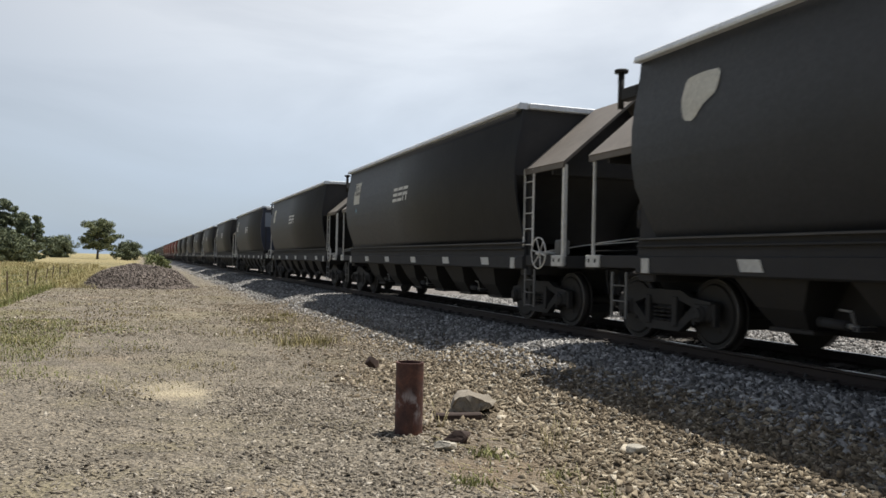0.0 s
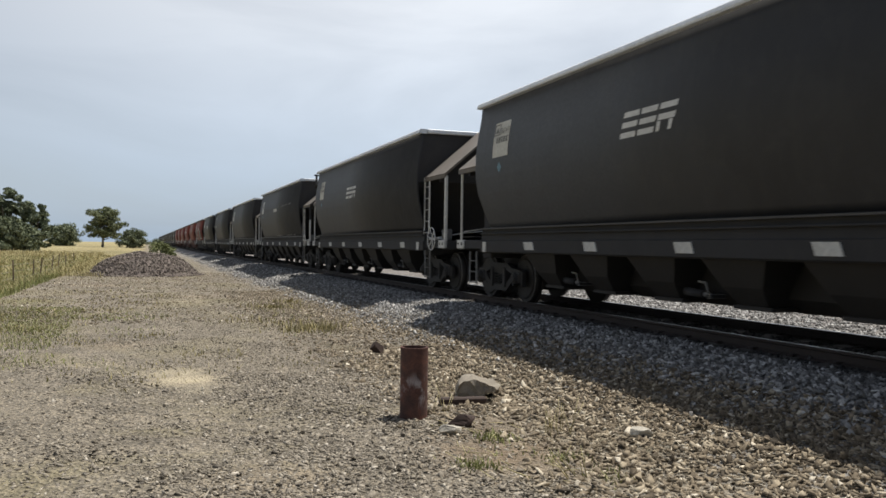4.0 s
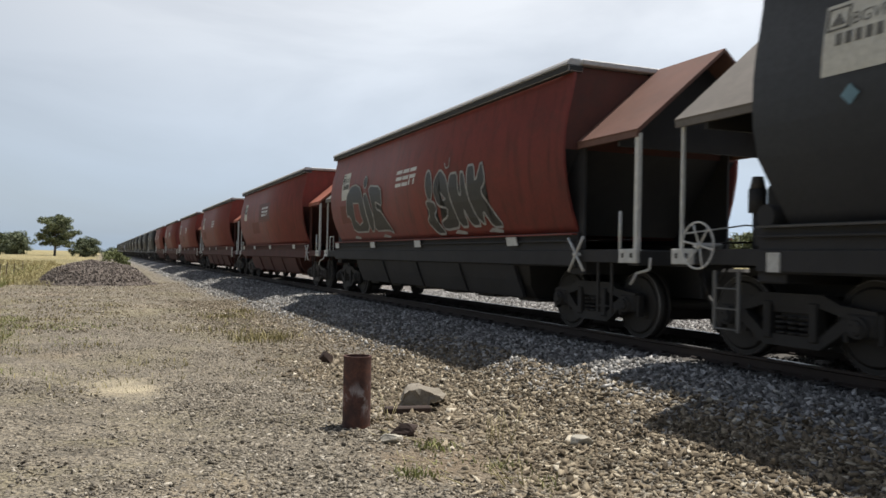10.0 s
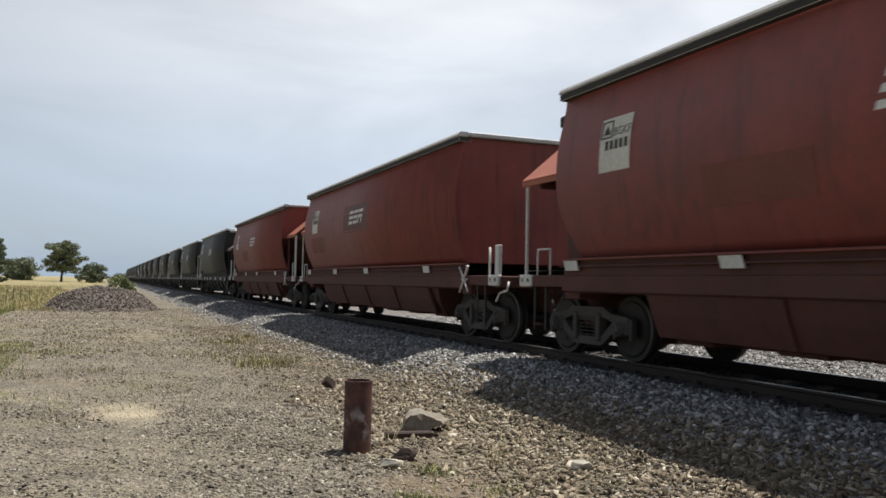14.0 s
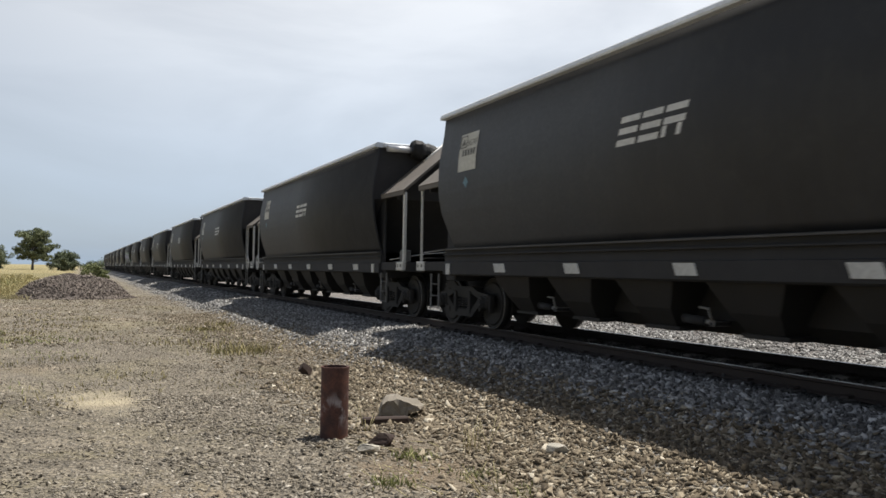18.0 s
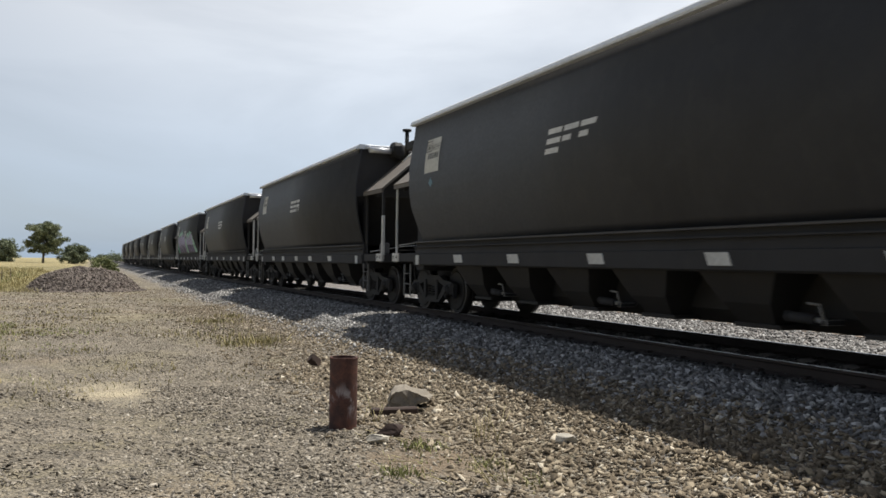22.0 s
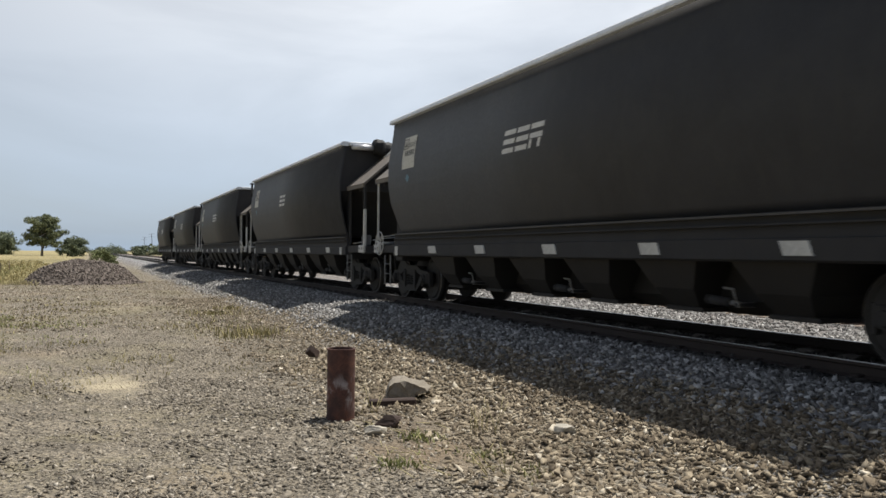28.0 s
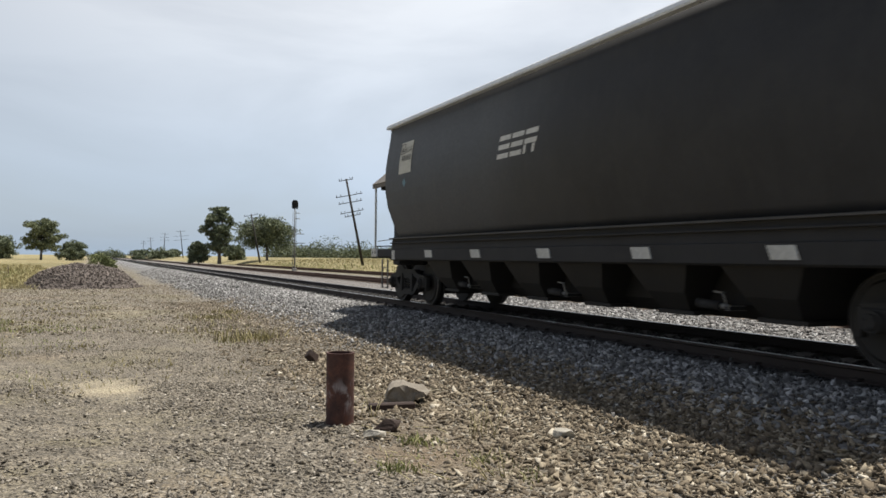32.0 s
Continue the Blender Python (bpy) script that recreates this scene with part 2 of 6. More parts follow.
def post_material():
    """Flaking rust with a scuffed white band of old paint."""
    m, nt, b = material("flaking_rust", 0.85)
    big = noise_node(nt, 6.0, 5.0, 0.65, distort=0.5)
    c = ramp_node(nt, big, [(0.30, (0.045, 0.027, 0.025)), (0.48, (0.088, 0.042, 0.034)), (0.62, (0.135, 0.057, 0.040)), (0.78, (0.22, 0.10, 0.068))])
    fine = noise_node(nt, 60.0, 5.0, 0.7)
    c = mix_node(nt, 0.7, c, ramp_node(nt, fine, [(0.3, (0.65, 0.65, 0.65)), (0.7, (1.3, 1.28, 1.25))]), "MULTIPLY")
    scuff = noise_node(nt, 9.0, 5.0, 0.68, stretch=(1.0, 1.0, 0.55), distort=0.8)
    tc = nt.nodes.new("ShaderNodeTexCoord")
    sp = nt.nodes.new("ShaderNodeSeparateXYZ")
    nt.links.new(tc.outputs["Object"], sp.inputs["Vector"])
    band = ramp_node(nt, sp.outputs["Z"], [(0.10, (0, 0, 0)), (0.22, (1, 1, 1)), (0.38, (1, 1, 1)), (0.48, (0, 0, 0))])
    f = mix_node(nt, 1.0, ramp_node(nt, scuff, [(0.52, (0, 0, 0)), (0.66, (0.8, 0.8, 0.8))]), band, "MULTIPLY")
    c = mix_node(nt, f, c, (0.36, 0.33, 0.335))
    nt.links.new(c, b.inputs["Base Color"])
    bump(nt, b, fine, 0.5, 0.006)
    return m


M_POST = post_material()
M_PALESTEEL = worn("pale_lever_steel", (0.27, 0.265, 0.255), 0.6, 0.2, dust=(0.12, 0.11, 0.10))
M_FLANGE = worn("worn_side_flange", (0.060, 0.057, 0.055), 0.6, dust=(0.12, 0.115, 0.11), streak=(0.03, 0.029, 0.028))
M_BOGIE = worn("dusty_grey_bogie_iron", (0.065, 0.058, 0.053), 0.8, dust=(0.12, 0.107, 0.096))
M_FADEDINK = worn("faded_grey_lettering", (0.13, 0.127, 0.118), 0.7, dark=0.6, light=2.0, stain=6.0)
M_SCRAPED = worn("scraped_pale_flange", (0.22, 0.215, 0.21), 0.55, dark=0.35, light=1.5, stain=3.0, dust=(0.05, 0.048, 0.046))
M_DARKCONC = worn("dark_concrete", (0.075, 0.068, 0.060), 0.9, dust=(0.045, 0.041, 0.037))
M_HOODBROWN = worn("brown_red_hood_sheet", (0.150, 0.075, 0.056), 0.72, dark=0.75, light=1.25, dust=(0.16, 0.10, 0.08))
M_SPRAYWHITE = worn("thin_white_spray_paint", (0.33, 0.325, 0.315), 0.65, dark=0.5, light=1.3, stain=4.0)

# ---- building helpers ----
def finish(name, bm, mat, smooth=False):
    me = bpy.data.meshes.new(name)
    bmesh.ops.recalc_face_normals(bm, faces=bm.faces[:])
    bm.to_mesh(me)
    bm.free()
    for m in (mat if isinstance(mat, (list, tuple)) else [mat]):
        me.materials.append(m)
    if smooth:
        me.polygons.foreach_set("use_smooth", [True] * len(me.polygons))
    return me


def place(name, me, parent=None, m=None, label=""):
    ob = new(name, me)
    if parent:
        ob.parent = parent
    if m is not None:
        ob.matrix_basis = m
    if label:
        ob["label"] = label
    return ob


def part(name, bm, mat, parent, label="", m=None, smooth=False):
    return place(name, finish(name, bm, mat, smooth), parent, m, label)


MESHES = {}


def shared(key, name, make, mat, parent, label="", m=None, smooth=False):
    """A part whose mesh is built once and used again by all alike parts."""
    if key not in MESHES:
        MESHES[key] = finish(name, make(), mat, smooth)
    return place(name, MESHES[key], parent, m, label)


def poly(bm, pts, slot=0):
    f = bm.faces.new([bm.verts.new(p) for p in pts])
    f.material_index = slot
    return f


def box(bm, x0, x1, y0, y1, z0, z1, bevel=0.0, slot=0):
    v = [bm.verts.new((x, y, z)) for x in (x0, x1) for y in (y0, y1) for z in (z0, z1)]
    fs = []
    for a, b, c, d in ((0, 1, 3, 2), (4, 6, 7, 5), (0, 4, 5, 1), (2, 3, 7, 6), (0, 2, 6, 4), (1, 5, 7, 3)):
        f = bm.faces.new((v[a], v[b], v[c], v[d]))
        f.material_index = slot
        fs.append(f)
    if bevel:
        es = list({e for f in fs for e in f.edges})
        bmesh.ops.bevel(bm, geom=es, offset=bevel, segments=1, affect="EDGES", clamp_overlap=True)
    return bm


def tube(bm, p0, p1, r0, r1=None, seg=10, caps=True, slot=0):
    p0, p1 = Vector(p0), Vector(p1)
    r1 = r0 if r1 is None else r1
    q = (p1 - p0).to_track_quat("Z", "Y")
    rings = []
    for p, r in ((p0, r0), (p1, r1)):
        rings.append([bm.verts.new(p + q @ Vector((r * math.cos(a), r * math.sin(a), 0))) for a in (2 * math.pi * i / seg for i in range(seg))])
    for i in range(seg):
        f = bm.faces.new((rings[0][i], rings[0][(i + 1) % seg], rings[1][(i + 1) % seg], rings[1][i]))
        f.material_index, f.smooth = slot, True
    if caps:
        bm.faces.new(rings[0][::-1]).material_index = slot
        bm.faces.new(rings[1]).material_index = slot
    return bm


def path_tube(bm, pts, r, seg=8):
    for a, b in zip(pts[:-1], pts[1:]):
        tube(bm, a, b, r, seg=seg)
    return bm


def prism(bm, outline, axis, a0, a1, slot=0):
    """An outline extruded along an axis: outline points are the other two coordinates in order."""
    def at(p, a):
        return {"x": (a, p[0], p[1]), "y": (p[0], a, p[1]), "z": (p[0], p[1], a)}[axis]
    lo, hi = [bm.verts.new(at(p, a0)) for p in outline], [bm.verts.new(at(p, a1)) for p in outline]
    n = len(outline)
    for i in range(n):
        bm.faces.new((lo[i], lo[(i + 1) % n], hi[(i + 1) % n], hi[i])).material_index = slot
    bm.faces.new(lo[::-1]).material_index = slot
    bm.faces.new(hi).material_index = slot
    return bm


def mesh_arrays(name, verts, quads, mat):
    """A large mesh from arrays of vertices and four-cornered faces."""
    me = bpy.data.meshes.new(name)
    nv, nf = len(verts), len(quads)
    me.vertices.add(nv)
    me.vertices.foreach_set("co", np.asarray(verts, np.float32).ravel())
    me.loops.add(nf * 4)
    me.loops.foreach_set("vertex_index", np.asarray(quads, np.int32).ravel())
    me.polygons.add(nf)
    me.polygons.foreach_set("loop_start", np.arange(0, nf * 4, 4, dtype=np.int32))
    me.update(calc_edges=True)
    me.materials.append(mat)
    return me


# ---- ground ----
TRACK_X, RAIL_Z, GAUGE = 7.69, 0.62, 1.62
TRACK2_X, RAIL2_Z = 15.8, 0.37
PROFILE = [(-4000, 0.30), (-60, 0.30), (-14, 0.12), (-5, 0.02), (3.85, 0.0), (4.3, 0.055), (5.4, 0.39), (5.9, 0.45), (9.05, 0.45), (10.2, 0.24),
           (13.8, 0.17), (14.4, 0.20), (17.2, 0.20), (18.2, 0.22), (21.0, 0.40), (24.0, 0.95), (32.0, 1.30), (4000, 1.30)]
PX, PZ = [p[0] for p in PROFILE], [p[1] for p in PROFILE]


def ground_z(x, y):
    z = np.interp(x, PX, PZ) + 0.75 * np.clip((np.asarray(y) - 70) / 80, 0, 1) * np.clip((1.0 - np.asarray(x)) / 4, 0, 1)
    near = np.exp(-((y - 12) / 40.0) ** 2) * (np.abs(x) < 60)
    return z + near * (0.022 * np.sin(x * 1.7 + y * 0.9) * np.sin(y * 0.6 - x * 0.4) + 0.012 * np.sin(x * 4.1 + 1.3) * np.sin(y * 3.3)) * (np.abs(x - 11.0) > 7.2)


def ground_material():
    m, nt, b = material("ground", 0.95)
    geo = nt.nodes.new("ShaderNodeNewGeometry")
    sep = nt.nodes.new("ShaderNodeSeparateXYZ")
    nt.links.new(geo.outputs["Position"], sep.inputs["Vector"])
    wob = noise_node(nt, 0.9, 5.0, 0.65)
    add = nt.nodes.new("ShaderNodeMath")
    add.operation = "MULTIPLY_ADD"
    nt.links.new(wob, add.inputs[0])
    add.inputs[1].default_value = 1.6
    nt.links.new(sep.outputs["X"], add.inputs[2])
    xw = add.outputs["Value"]                      # x, wavering by up to 1.6 m

    def step(lo, hi, v=None):
        n = nt.nodes.new("ShaderNodeMapRange")
        n.inputs["From Min"].default_value, n.inputs["From Max"].default_value = lo, hi
        nt.links.new(v or xw, n.inputs["Value"])
        return n.outputs["Result"]
    # compacted gravel and dust
    mid = noise_node(nt, 0.55, 6.0, 0.6)
    dirt = ramp_node(nt, mid, [(0.3, (0.148, 0.129, 0.100)), (0.5, (0.200, 0.176, 0.137)), (0.72, (0.263, 0.231, 0.177))])
    vor = nt.nodes.new("ShaderNodeTexVoronoi")
    vor.inputs["Scale"].default_value = 34.0
    tc = nt.nodes.new("ShaderNodeTexCoord")
    nt.links.new(tc.outputs["Object"], vor.inputs["Vector"])
    peb = nt.nodes.new("ShaderNodeRGBToBW")
    nt.links.new(vor.outputs["Color"], peb.inputs["Color"])
    dirt = mix_node(nt, 0.85, dirt, ramp_node(nt, peb.outputs["Val"], [(0.15, (0.42, 0.41, 0.40)), (0.5, (0.92, 0.91, 0.89)), (0.85, (1.55, 1.5, 1.44))]), "MULTIPLY")
    # thin dry grass on it
    pat = noise_node(nt, 0.33, 5.0, 0.62, distort=0.8)
    weeds = ramp_node(nt, noise_node(nt, 14.0, 5.0, 0.7), [(0.3, (0.11, 0.10, 0.05)), (0.7, (0.30, 0.26, 0.13))])
    wf = ramp_node(nt, pat, [(0.50, (0, 0, 0)), (0.66, (0.55, 0.55, 0.55))])
    dirt = mix_node(nt, wf, dirt, weeds)
    # bare sandy spots
    spot = noise_node(nt, 0.42, 3.0, 0.5, coord="Object", stretch=(1.0, 0.75, 1.0))
    dirt = mix_node(nt, ramp_node(nt, spot, [(0.60, (0, 0, 0)), (0.74, (0.5, 0.5, 0.5))]), dirt, (0.36, 0.31, 0.225))
    for sx, sy, sr, most, tone in ((-2.5, 17.5, 1.5, 0.7, (0.17, 0.155, 0.065)), (-3.5, 25.0, 1.8, 0.7, (0.17, 0.155, 0.065)), (2.9, 16.4, 0.8, 0.6, (0.19, 0.165, 0.08)), (3.2, 22.0, 1.2, 0.6, (0.19, 0.165, 0.08)),
                                    (2.55, 6.25, 0.85, 0.85, (0.190, 0.142, 0.094)), (2.8, 7.3, 0.5, 0.7, (0.175, 0.133, 0.090)), (0.2, 11.3, 0.55, 0.75, (0.38, 0.33, 0.23)), (0.25, 10.6, 0.55, 0.92, (0.45, 0.385, 0.265)), (0.5, 9.9, 0.45, 0.5, (0.33, 0.29, 0.21)), (-2.4, 22.0, 0.7, 0.45, (0.36, 0.28, 0.18)), (0.75, 6.05, 0.6, 0.35, (0.33, 0.26, 0.17)),
                                    (-0.6, 14.5, 0.7, 0.3, (0.33, 0.26, 0.17)), (-1.6, 34.0, 1.4, 0.4, (0.33, 0.26, 0.17)), (1.2, 27.0, 1.0, 0.4, (0.33, 0.26, 0.17))):
        d = nt.nodes.new("ShaderNodeVectorMath")
        d.operation = "DISTANCE"
        nt.links.new(geo.outputs["Position"], d.inputs[0])
        d.inputs[1].default_value = (sx, sy, 0.0)
        dn = nt.nodes.new("ShaderNodeMath")
        dn.operation = "MULTIPLY_ADD"
        nt.links.new(noise_node(nt, 3.5, 5.0, 0.6), dn.inputs[0])
        dn.inputs[1].default_value = sr * 1.3
        nt.links.new(d.outputs["Value"], dn.inputs[2])
        f = nt.nodes.new("ShaderNodeMapRange")
        f.inputs["From Min"].default_value, f.inputs["From Max"].default_value = sr * 1.75, sr * 0.9
        f.inputs["To Max"].default_value = most
        nt.links.new(dn.outputs["Value"], f.inputs["Value"])
        dirt = mix_node(nt, f.outputs["Result"], dirt, tone)
    # ballast
    vb = nt.nodes.new("ShaderNodeTexVoronoi")
    vb.inputs["Scale"].default_value = 17.0
    nt.links.new(tc.outputs["Object"], vb.inputs["Vector"])
    bw = nt.nodes.new("ShaderNodeRGBToBW")
    nt.links.new(vb.outputs["Color"], bw.inputs["Color"])
    bal = ramp_node(nt, bw.outputs["Val"], [(0.15, (0.108, 0.106, 0.104)), (0.5, (0.220, 0.216, 0.212)), (0.85, (0.385, 0.379, 0.37))])
    bal2 = ramp_node(nt, bw.outputs["Val"], [(0.15, (0.10, 0.088, 0.078)), (0.5, (0.185, 0.166, 0.15)), (0.85, (0.29, 0.268, 0.245))])
    bal = mix_node(nt, step(10.5, 13.5), bal, bal2)
    # darker bed between the rails
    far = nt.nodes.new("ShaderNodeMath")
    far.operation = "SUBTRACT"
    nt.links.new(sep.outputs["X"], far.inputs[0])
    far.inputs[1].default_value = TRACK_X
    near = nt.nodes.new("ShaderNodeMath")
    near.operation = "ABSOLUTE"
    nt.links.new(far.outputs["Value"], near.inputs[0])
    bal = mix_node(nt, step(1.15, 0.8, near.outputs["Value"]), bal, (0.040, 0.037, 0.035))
    # field
    gr = noise_node(nt, 0.05, 6.0, 0.62, distort=0.5)
    field = ramp_node(nt, gr, [(0.3, (0.19, 0.165, 0.075)), (0.5, (0.31, 0.26, 0.125)), (0.7, (0.43, 0.36, 0.19))])
    field = mix_node(nt, 0.4, field, ramp_node(nt, noise_node(nt, 3.0, 6.0, 0.7), [(0.3, (0.14, 0.125, 0.05)), (0.7, (0.40, 0.34, 0.18))]))
    yk = nt.nodes.new("ShaderNodeMapRange")
    yk.inputs["From Min"].default_value, yk.inputs["From Max"].default_value = 40.0, 58.0
    yk.inputs["To Max"].default_value = -4.2
    nt.links.new(sep.outputs["Y"], yk.inputs["Value"])
    xf = nt.nodes.new("ShaderNodeMath")
    xf.operation = "ADD"
    nt.links.new(xw, xf.inputs[0])
    nt.links.new(yk.outputs["Result"], xf.inputs[1])
    c = mix_node(nt, step(-3.2, -4.8, xf.outputs["Value"]), dirt, field)
    mot = ramp_node(nt, noise_node(nt, 2.6, 6.0, 0.7), [(0.3, (0.72, 0.72, 0.72)), (0.7, (1.28, 1.27, 1.25))])
    c = mix_node(nt, 0.9, c, mot, "MULTIPLY")
    c = mix_node(nt, step(4.4, 6.0), c, bal)
    c = mix_node(nt, step(19.0, 21.5), c, field)
    nt.links.new(c, b.inputs["Base Color"])
    hb = nt.nodes.new("ShaderNodeMath")
    hb.operation = "ADD"
    nt.links.new(vor.outputs["Distance"], hb.inputs[0])
    nt.links.new(vb.outputs["Distance"], hb.inputs[1])
    bump(nt, b, hb.outputs["Value"], 0.9, 0.035)
    return m


def build_ground():
    xs = np.unique(np.concatenate([[-4000, -2000, -1000, -500, -250, -140, -90], np.arange(-60, -8, 3.0), np.arange(-8, 3.6, 0.35), np.arange(3.6, 6.6, 0.12),
                                   np.arange(6.6, 18, 0.4), np.arange(18, 50, 3.0), [70, 100, 160, 300, 600, 1200, 2400, 4000]]))
    ys = np.unique(np.concatenate([[-1000, -600, -400, -150, -60, -30, -15, -8], np.arange(-4, 30, 0.4), np.arange(30, 60, 1.0), np.arange(60, 140, 4.0), 140 * 1.16 ** np.arange(24)]))
    X, Y = np.meshgrid(xs, ys)
    Z = ground_z(X, Y)
    v = np.stack([X, Y, Z], -1).reshape(-1, 3)
    i = np.arange((len(ys) - 1) * len(xs)).reshape(len(ys) - 1, len(xs))[:, :-1].ravel()
    n = len(xs)
    q = np.stack([i, i + 1, i + n + 1, i + n], -1)
    me = mesh_arrays("ground", v, q, ground_material())
    me.polygons.foreach_set("use_smooth", [True] * len(me.polygons))
    g = new("ground", me)
    return tagged(g, "gravel yard, ballast bank and dry yellow fields beside the railway", "ground", kind="structure")


# ---- stones ----
def stone_material(name, stops, rough=0.95):
    m, nt, b = material(name, rough)
    geo = nt.nodes.new("ShaderNodeNewGeometry")
    c = ramp_node(nt, geo.outputs["Random Per Island"], stops)
    f = noise_node(nt, 55.0, 4.0, 0.6)
    c = mix_node(nt, 0.6, c, ramp_node(nt, f, [(0.3, (0.6, 0.6, 0.6)), (0.7, (1.3, 1.3, 1.3))]), "MULTIPLY")
    nt.links.new(c, b.inputs["Base Color"])
    bump(nt, b, f, 0.4, 0.006)
    return m


CUBE = np.array([(-1, -1, -1), (1, -1, -1), (1, 1, -1), (-1, 1, -1), (-1, -1, 1), (1, -1, 1), (1, 1, 1), (-1, 1, 1)], float)
CUBE_Q = np.array([(0, 3, 2, 1), (4, 5, 6, 7), (0, 1, 5, 4), (1, 2, 6, 5), (2, 3, 7, 6), (3, 0, 4, 7)])


def scatter(name, pts, sizes, mat, rng, sink=0.2, flat=0.55, tilt=0.33):
    """Broken stones: each a jittered eight-cornered block with its own turn and size."""
    n = len(pts)
    c = CUBE[None] * (0.45 + 0.55 * rng.random((n, 8, 1))) + rng.normal(0, 0.27, (n, 8, 3))
    c *= np.stack([0.65 + 1.0 * rng.random(n), 0.5 + 0.5 * rng.random(n), flat * (0.45 + 0.9 * rng.random(n))], -1)[:, None]
    q = rng.normal(0, 1, (n, 4)) * np.array([1.0, tilt, tilt, 1.0])
    q /= np.linalg.norm(q, axis=1)[:, None]
    w, x, y, z = q.T
    R = np.stack([1 - 2 * (y * y + z * z), 2 * (x * y - z * w), 2 * (x * z + y * w), 2 * (x * y + z * w), 1 - 2 * (x * x + z * z), 2 * (y * z - x * w),
                  2 * (x * z - y * w), 2 * (y * z + x * w), 1 - 2 * (x * x + y * y)], -1).reshape(n, 3, 3)
    v = np.einsum("nij,nkj->nki", R, c) * (sizes[:, None, None] * 0.5) + pts[:, None]
    v[:, :, 2] += (sizes * (0.5 - sink) * flat)[:, None]
    quads = (CUBE_Q[None] + 8 * np.arange(n)[:, None, None]).reshape(-1, 4)
    return new(name, mesh_arrays(name, v.reshape(-1, 3), quads, mat))


def strew(rng, n, x0, x1, y0, y1, lo, hi, power=2.0, keep=None):
    x, y = rng.uniform(x0, x1, n), rng.uniform(y0, y1, n)
    if keep is not None:
        k = keep(x, y) > rng.random(n)
        x, y = x[k], y[k]
    s = lo + (hi - lo) * rng.random(len(x)) ** power
    return np.stack([x, y, ground_z(x, y)], -1), s

# ---- rails and sleepers ----
def rail_bm(y0, y1):
    bm = bmesh.new()
    ol = [(-0.035, 0), (0.035, 0), (0.036, -0.03), (0.012, -0.045), (0.010, -0.125), (0.066, -0.145), (0.066, -0.155), (-0.066, -0.155), (-0.066, -0.145), (-0.010, -0.125), (-0.012, -0.045), (-0.036, -0.03)]
    prism(bm, ol, "y", y0, y1)
    for f in bm.faces:
        if f.calc_center_median().z > -0.001:
            f.material_index = 1
    return bm


def sleeper_bm():
    bm = bmesh.new()
    prism(bm, [(-1.25, 0.0), (1.25, 0.0), (1.22, 0.05), (0.6, 0.06), (0.45, 0.03), (-0.45, 0.03), (-0.6, 0.06), (-1.22, 0.05)], "y", -0.12, 0.12)
    return bm


def clip_bm():
    bm = bmesh.new()
    box(bm, -0.10, 0.10, -0.05, 0.05, 0, 0.035, 0.01)
    return bm


def build_track(name, cx, mats, far, label):
    t = new(name)
    t.location = (cx, 0, RAIL_Z if name == "railway_track" else RAIL2_Z)
    tagged(t, label, "railway track", kind="structure")
    for s in (-1, 1):
        part("rail", rail_bm(-620, far), mats, t, m=pose(s * GAUGE / 2, 0, 0))
    n = 0
    y = -6.0
    while y < 150:
        shared((name, "sleeper"), "sleeper", sleeper_bm, M_DARKCONC if name == "railway_track" else M_TIMBER, t, m=pose(0, y, -0.20))
        if y < 40 and name == "railway_track":
            for s in (-1, 1):
                shared("clip", "rail_clip", clip_bm, M_RAIL, t, m=pose(s * GAUGE / 2, y, -0.148))
        y += 0.65
    return t


build_ground()
build_track("railway_track", TRACK_X, [M_RAIL, M_RAILTOP], 900, "main line steel rails on concrete sleepers in grey ballast")
build_track("siding_track", TRACK2_X, [M_RUSTRAIL, M_RUSTRAIL], 500, "rusted brown siding rails on old timber sleepers")
for dy, dx in ((0, 0), (2, 0.45), (-3, 0.9)):
    r = part("stored_rail", rail_bm(28 + dy, 120 + dy), [M_RUSTRAIL, M_RUSTRAIL], None)
    r.location = (19.7 + dx, 0, float(ground_z(19.7 + dx, 60)) + 0.165)
    tagged(r, "old rusted rail lying beside the siding", "rail", "stored rails")

rng = np.random.default_rng(7)
M_BALLAST = stone_material("ballast_stone", [(0.0, (0.085, 0.081, 0.076)), (0.35, (0.170, 0.164, 0.154)), (0.7, (0.305, 0.297, 0.284)), (0.93, (0.495, 0.483, 0.462)), (1.0, (0.64, 0.625, 0.60))])
M_BEDSTONE = stone_material("dark_bed_stone", [(0.0, (0.018, 0.017, 0.016)), (0.5, (0.040, 0.038, 0.036)), (1.0, (0.085, 0.082, 0.078))])
M_YARDSTONE = stone_material("yard_stone", [(0.0, (0.100, 0.086, 0.068)), (0.3, (0.180, 0.157, 0.124)), (0.65, (0.258, 0.227, 0.180)), (0.92, (0.335, 0.296, 0.236)), (1.0, (0.50, 0.455, 0.38))])
M_BROWNSTONE = stone_material("brown_gravel_stone", [(0.0, (0.070, 0.054, 0.036)), (0.25, (0.136, 0.107, 0.072)), (0.65, (0.220, 0.178, 0.122)), (0.92, (0.37, 0.313, 0.226)), (1.0, (0.61, 0.55, 0.44))])
soft = lambda x, y: np.clip((x - 4.0 - 0.25 * np.sin(y * 0.7) - 0.15 * np.sin(y * 2.3)) / 0.7, 0, 1)
p, s = strew(rng, 42000, 4.0, 6.55, 2.0, 32.0, 0.03, 0.075, 1.5, keep=soft)
p2, s2 = strew(rng, 17000, 4.0, 6.5, 32.0, 80.0, 0.05, 0.10, 1.5, keep=soft)
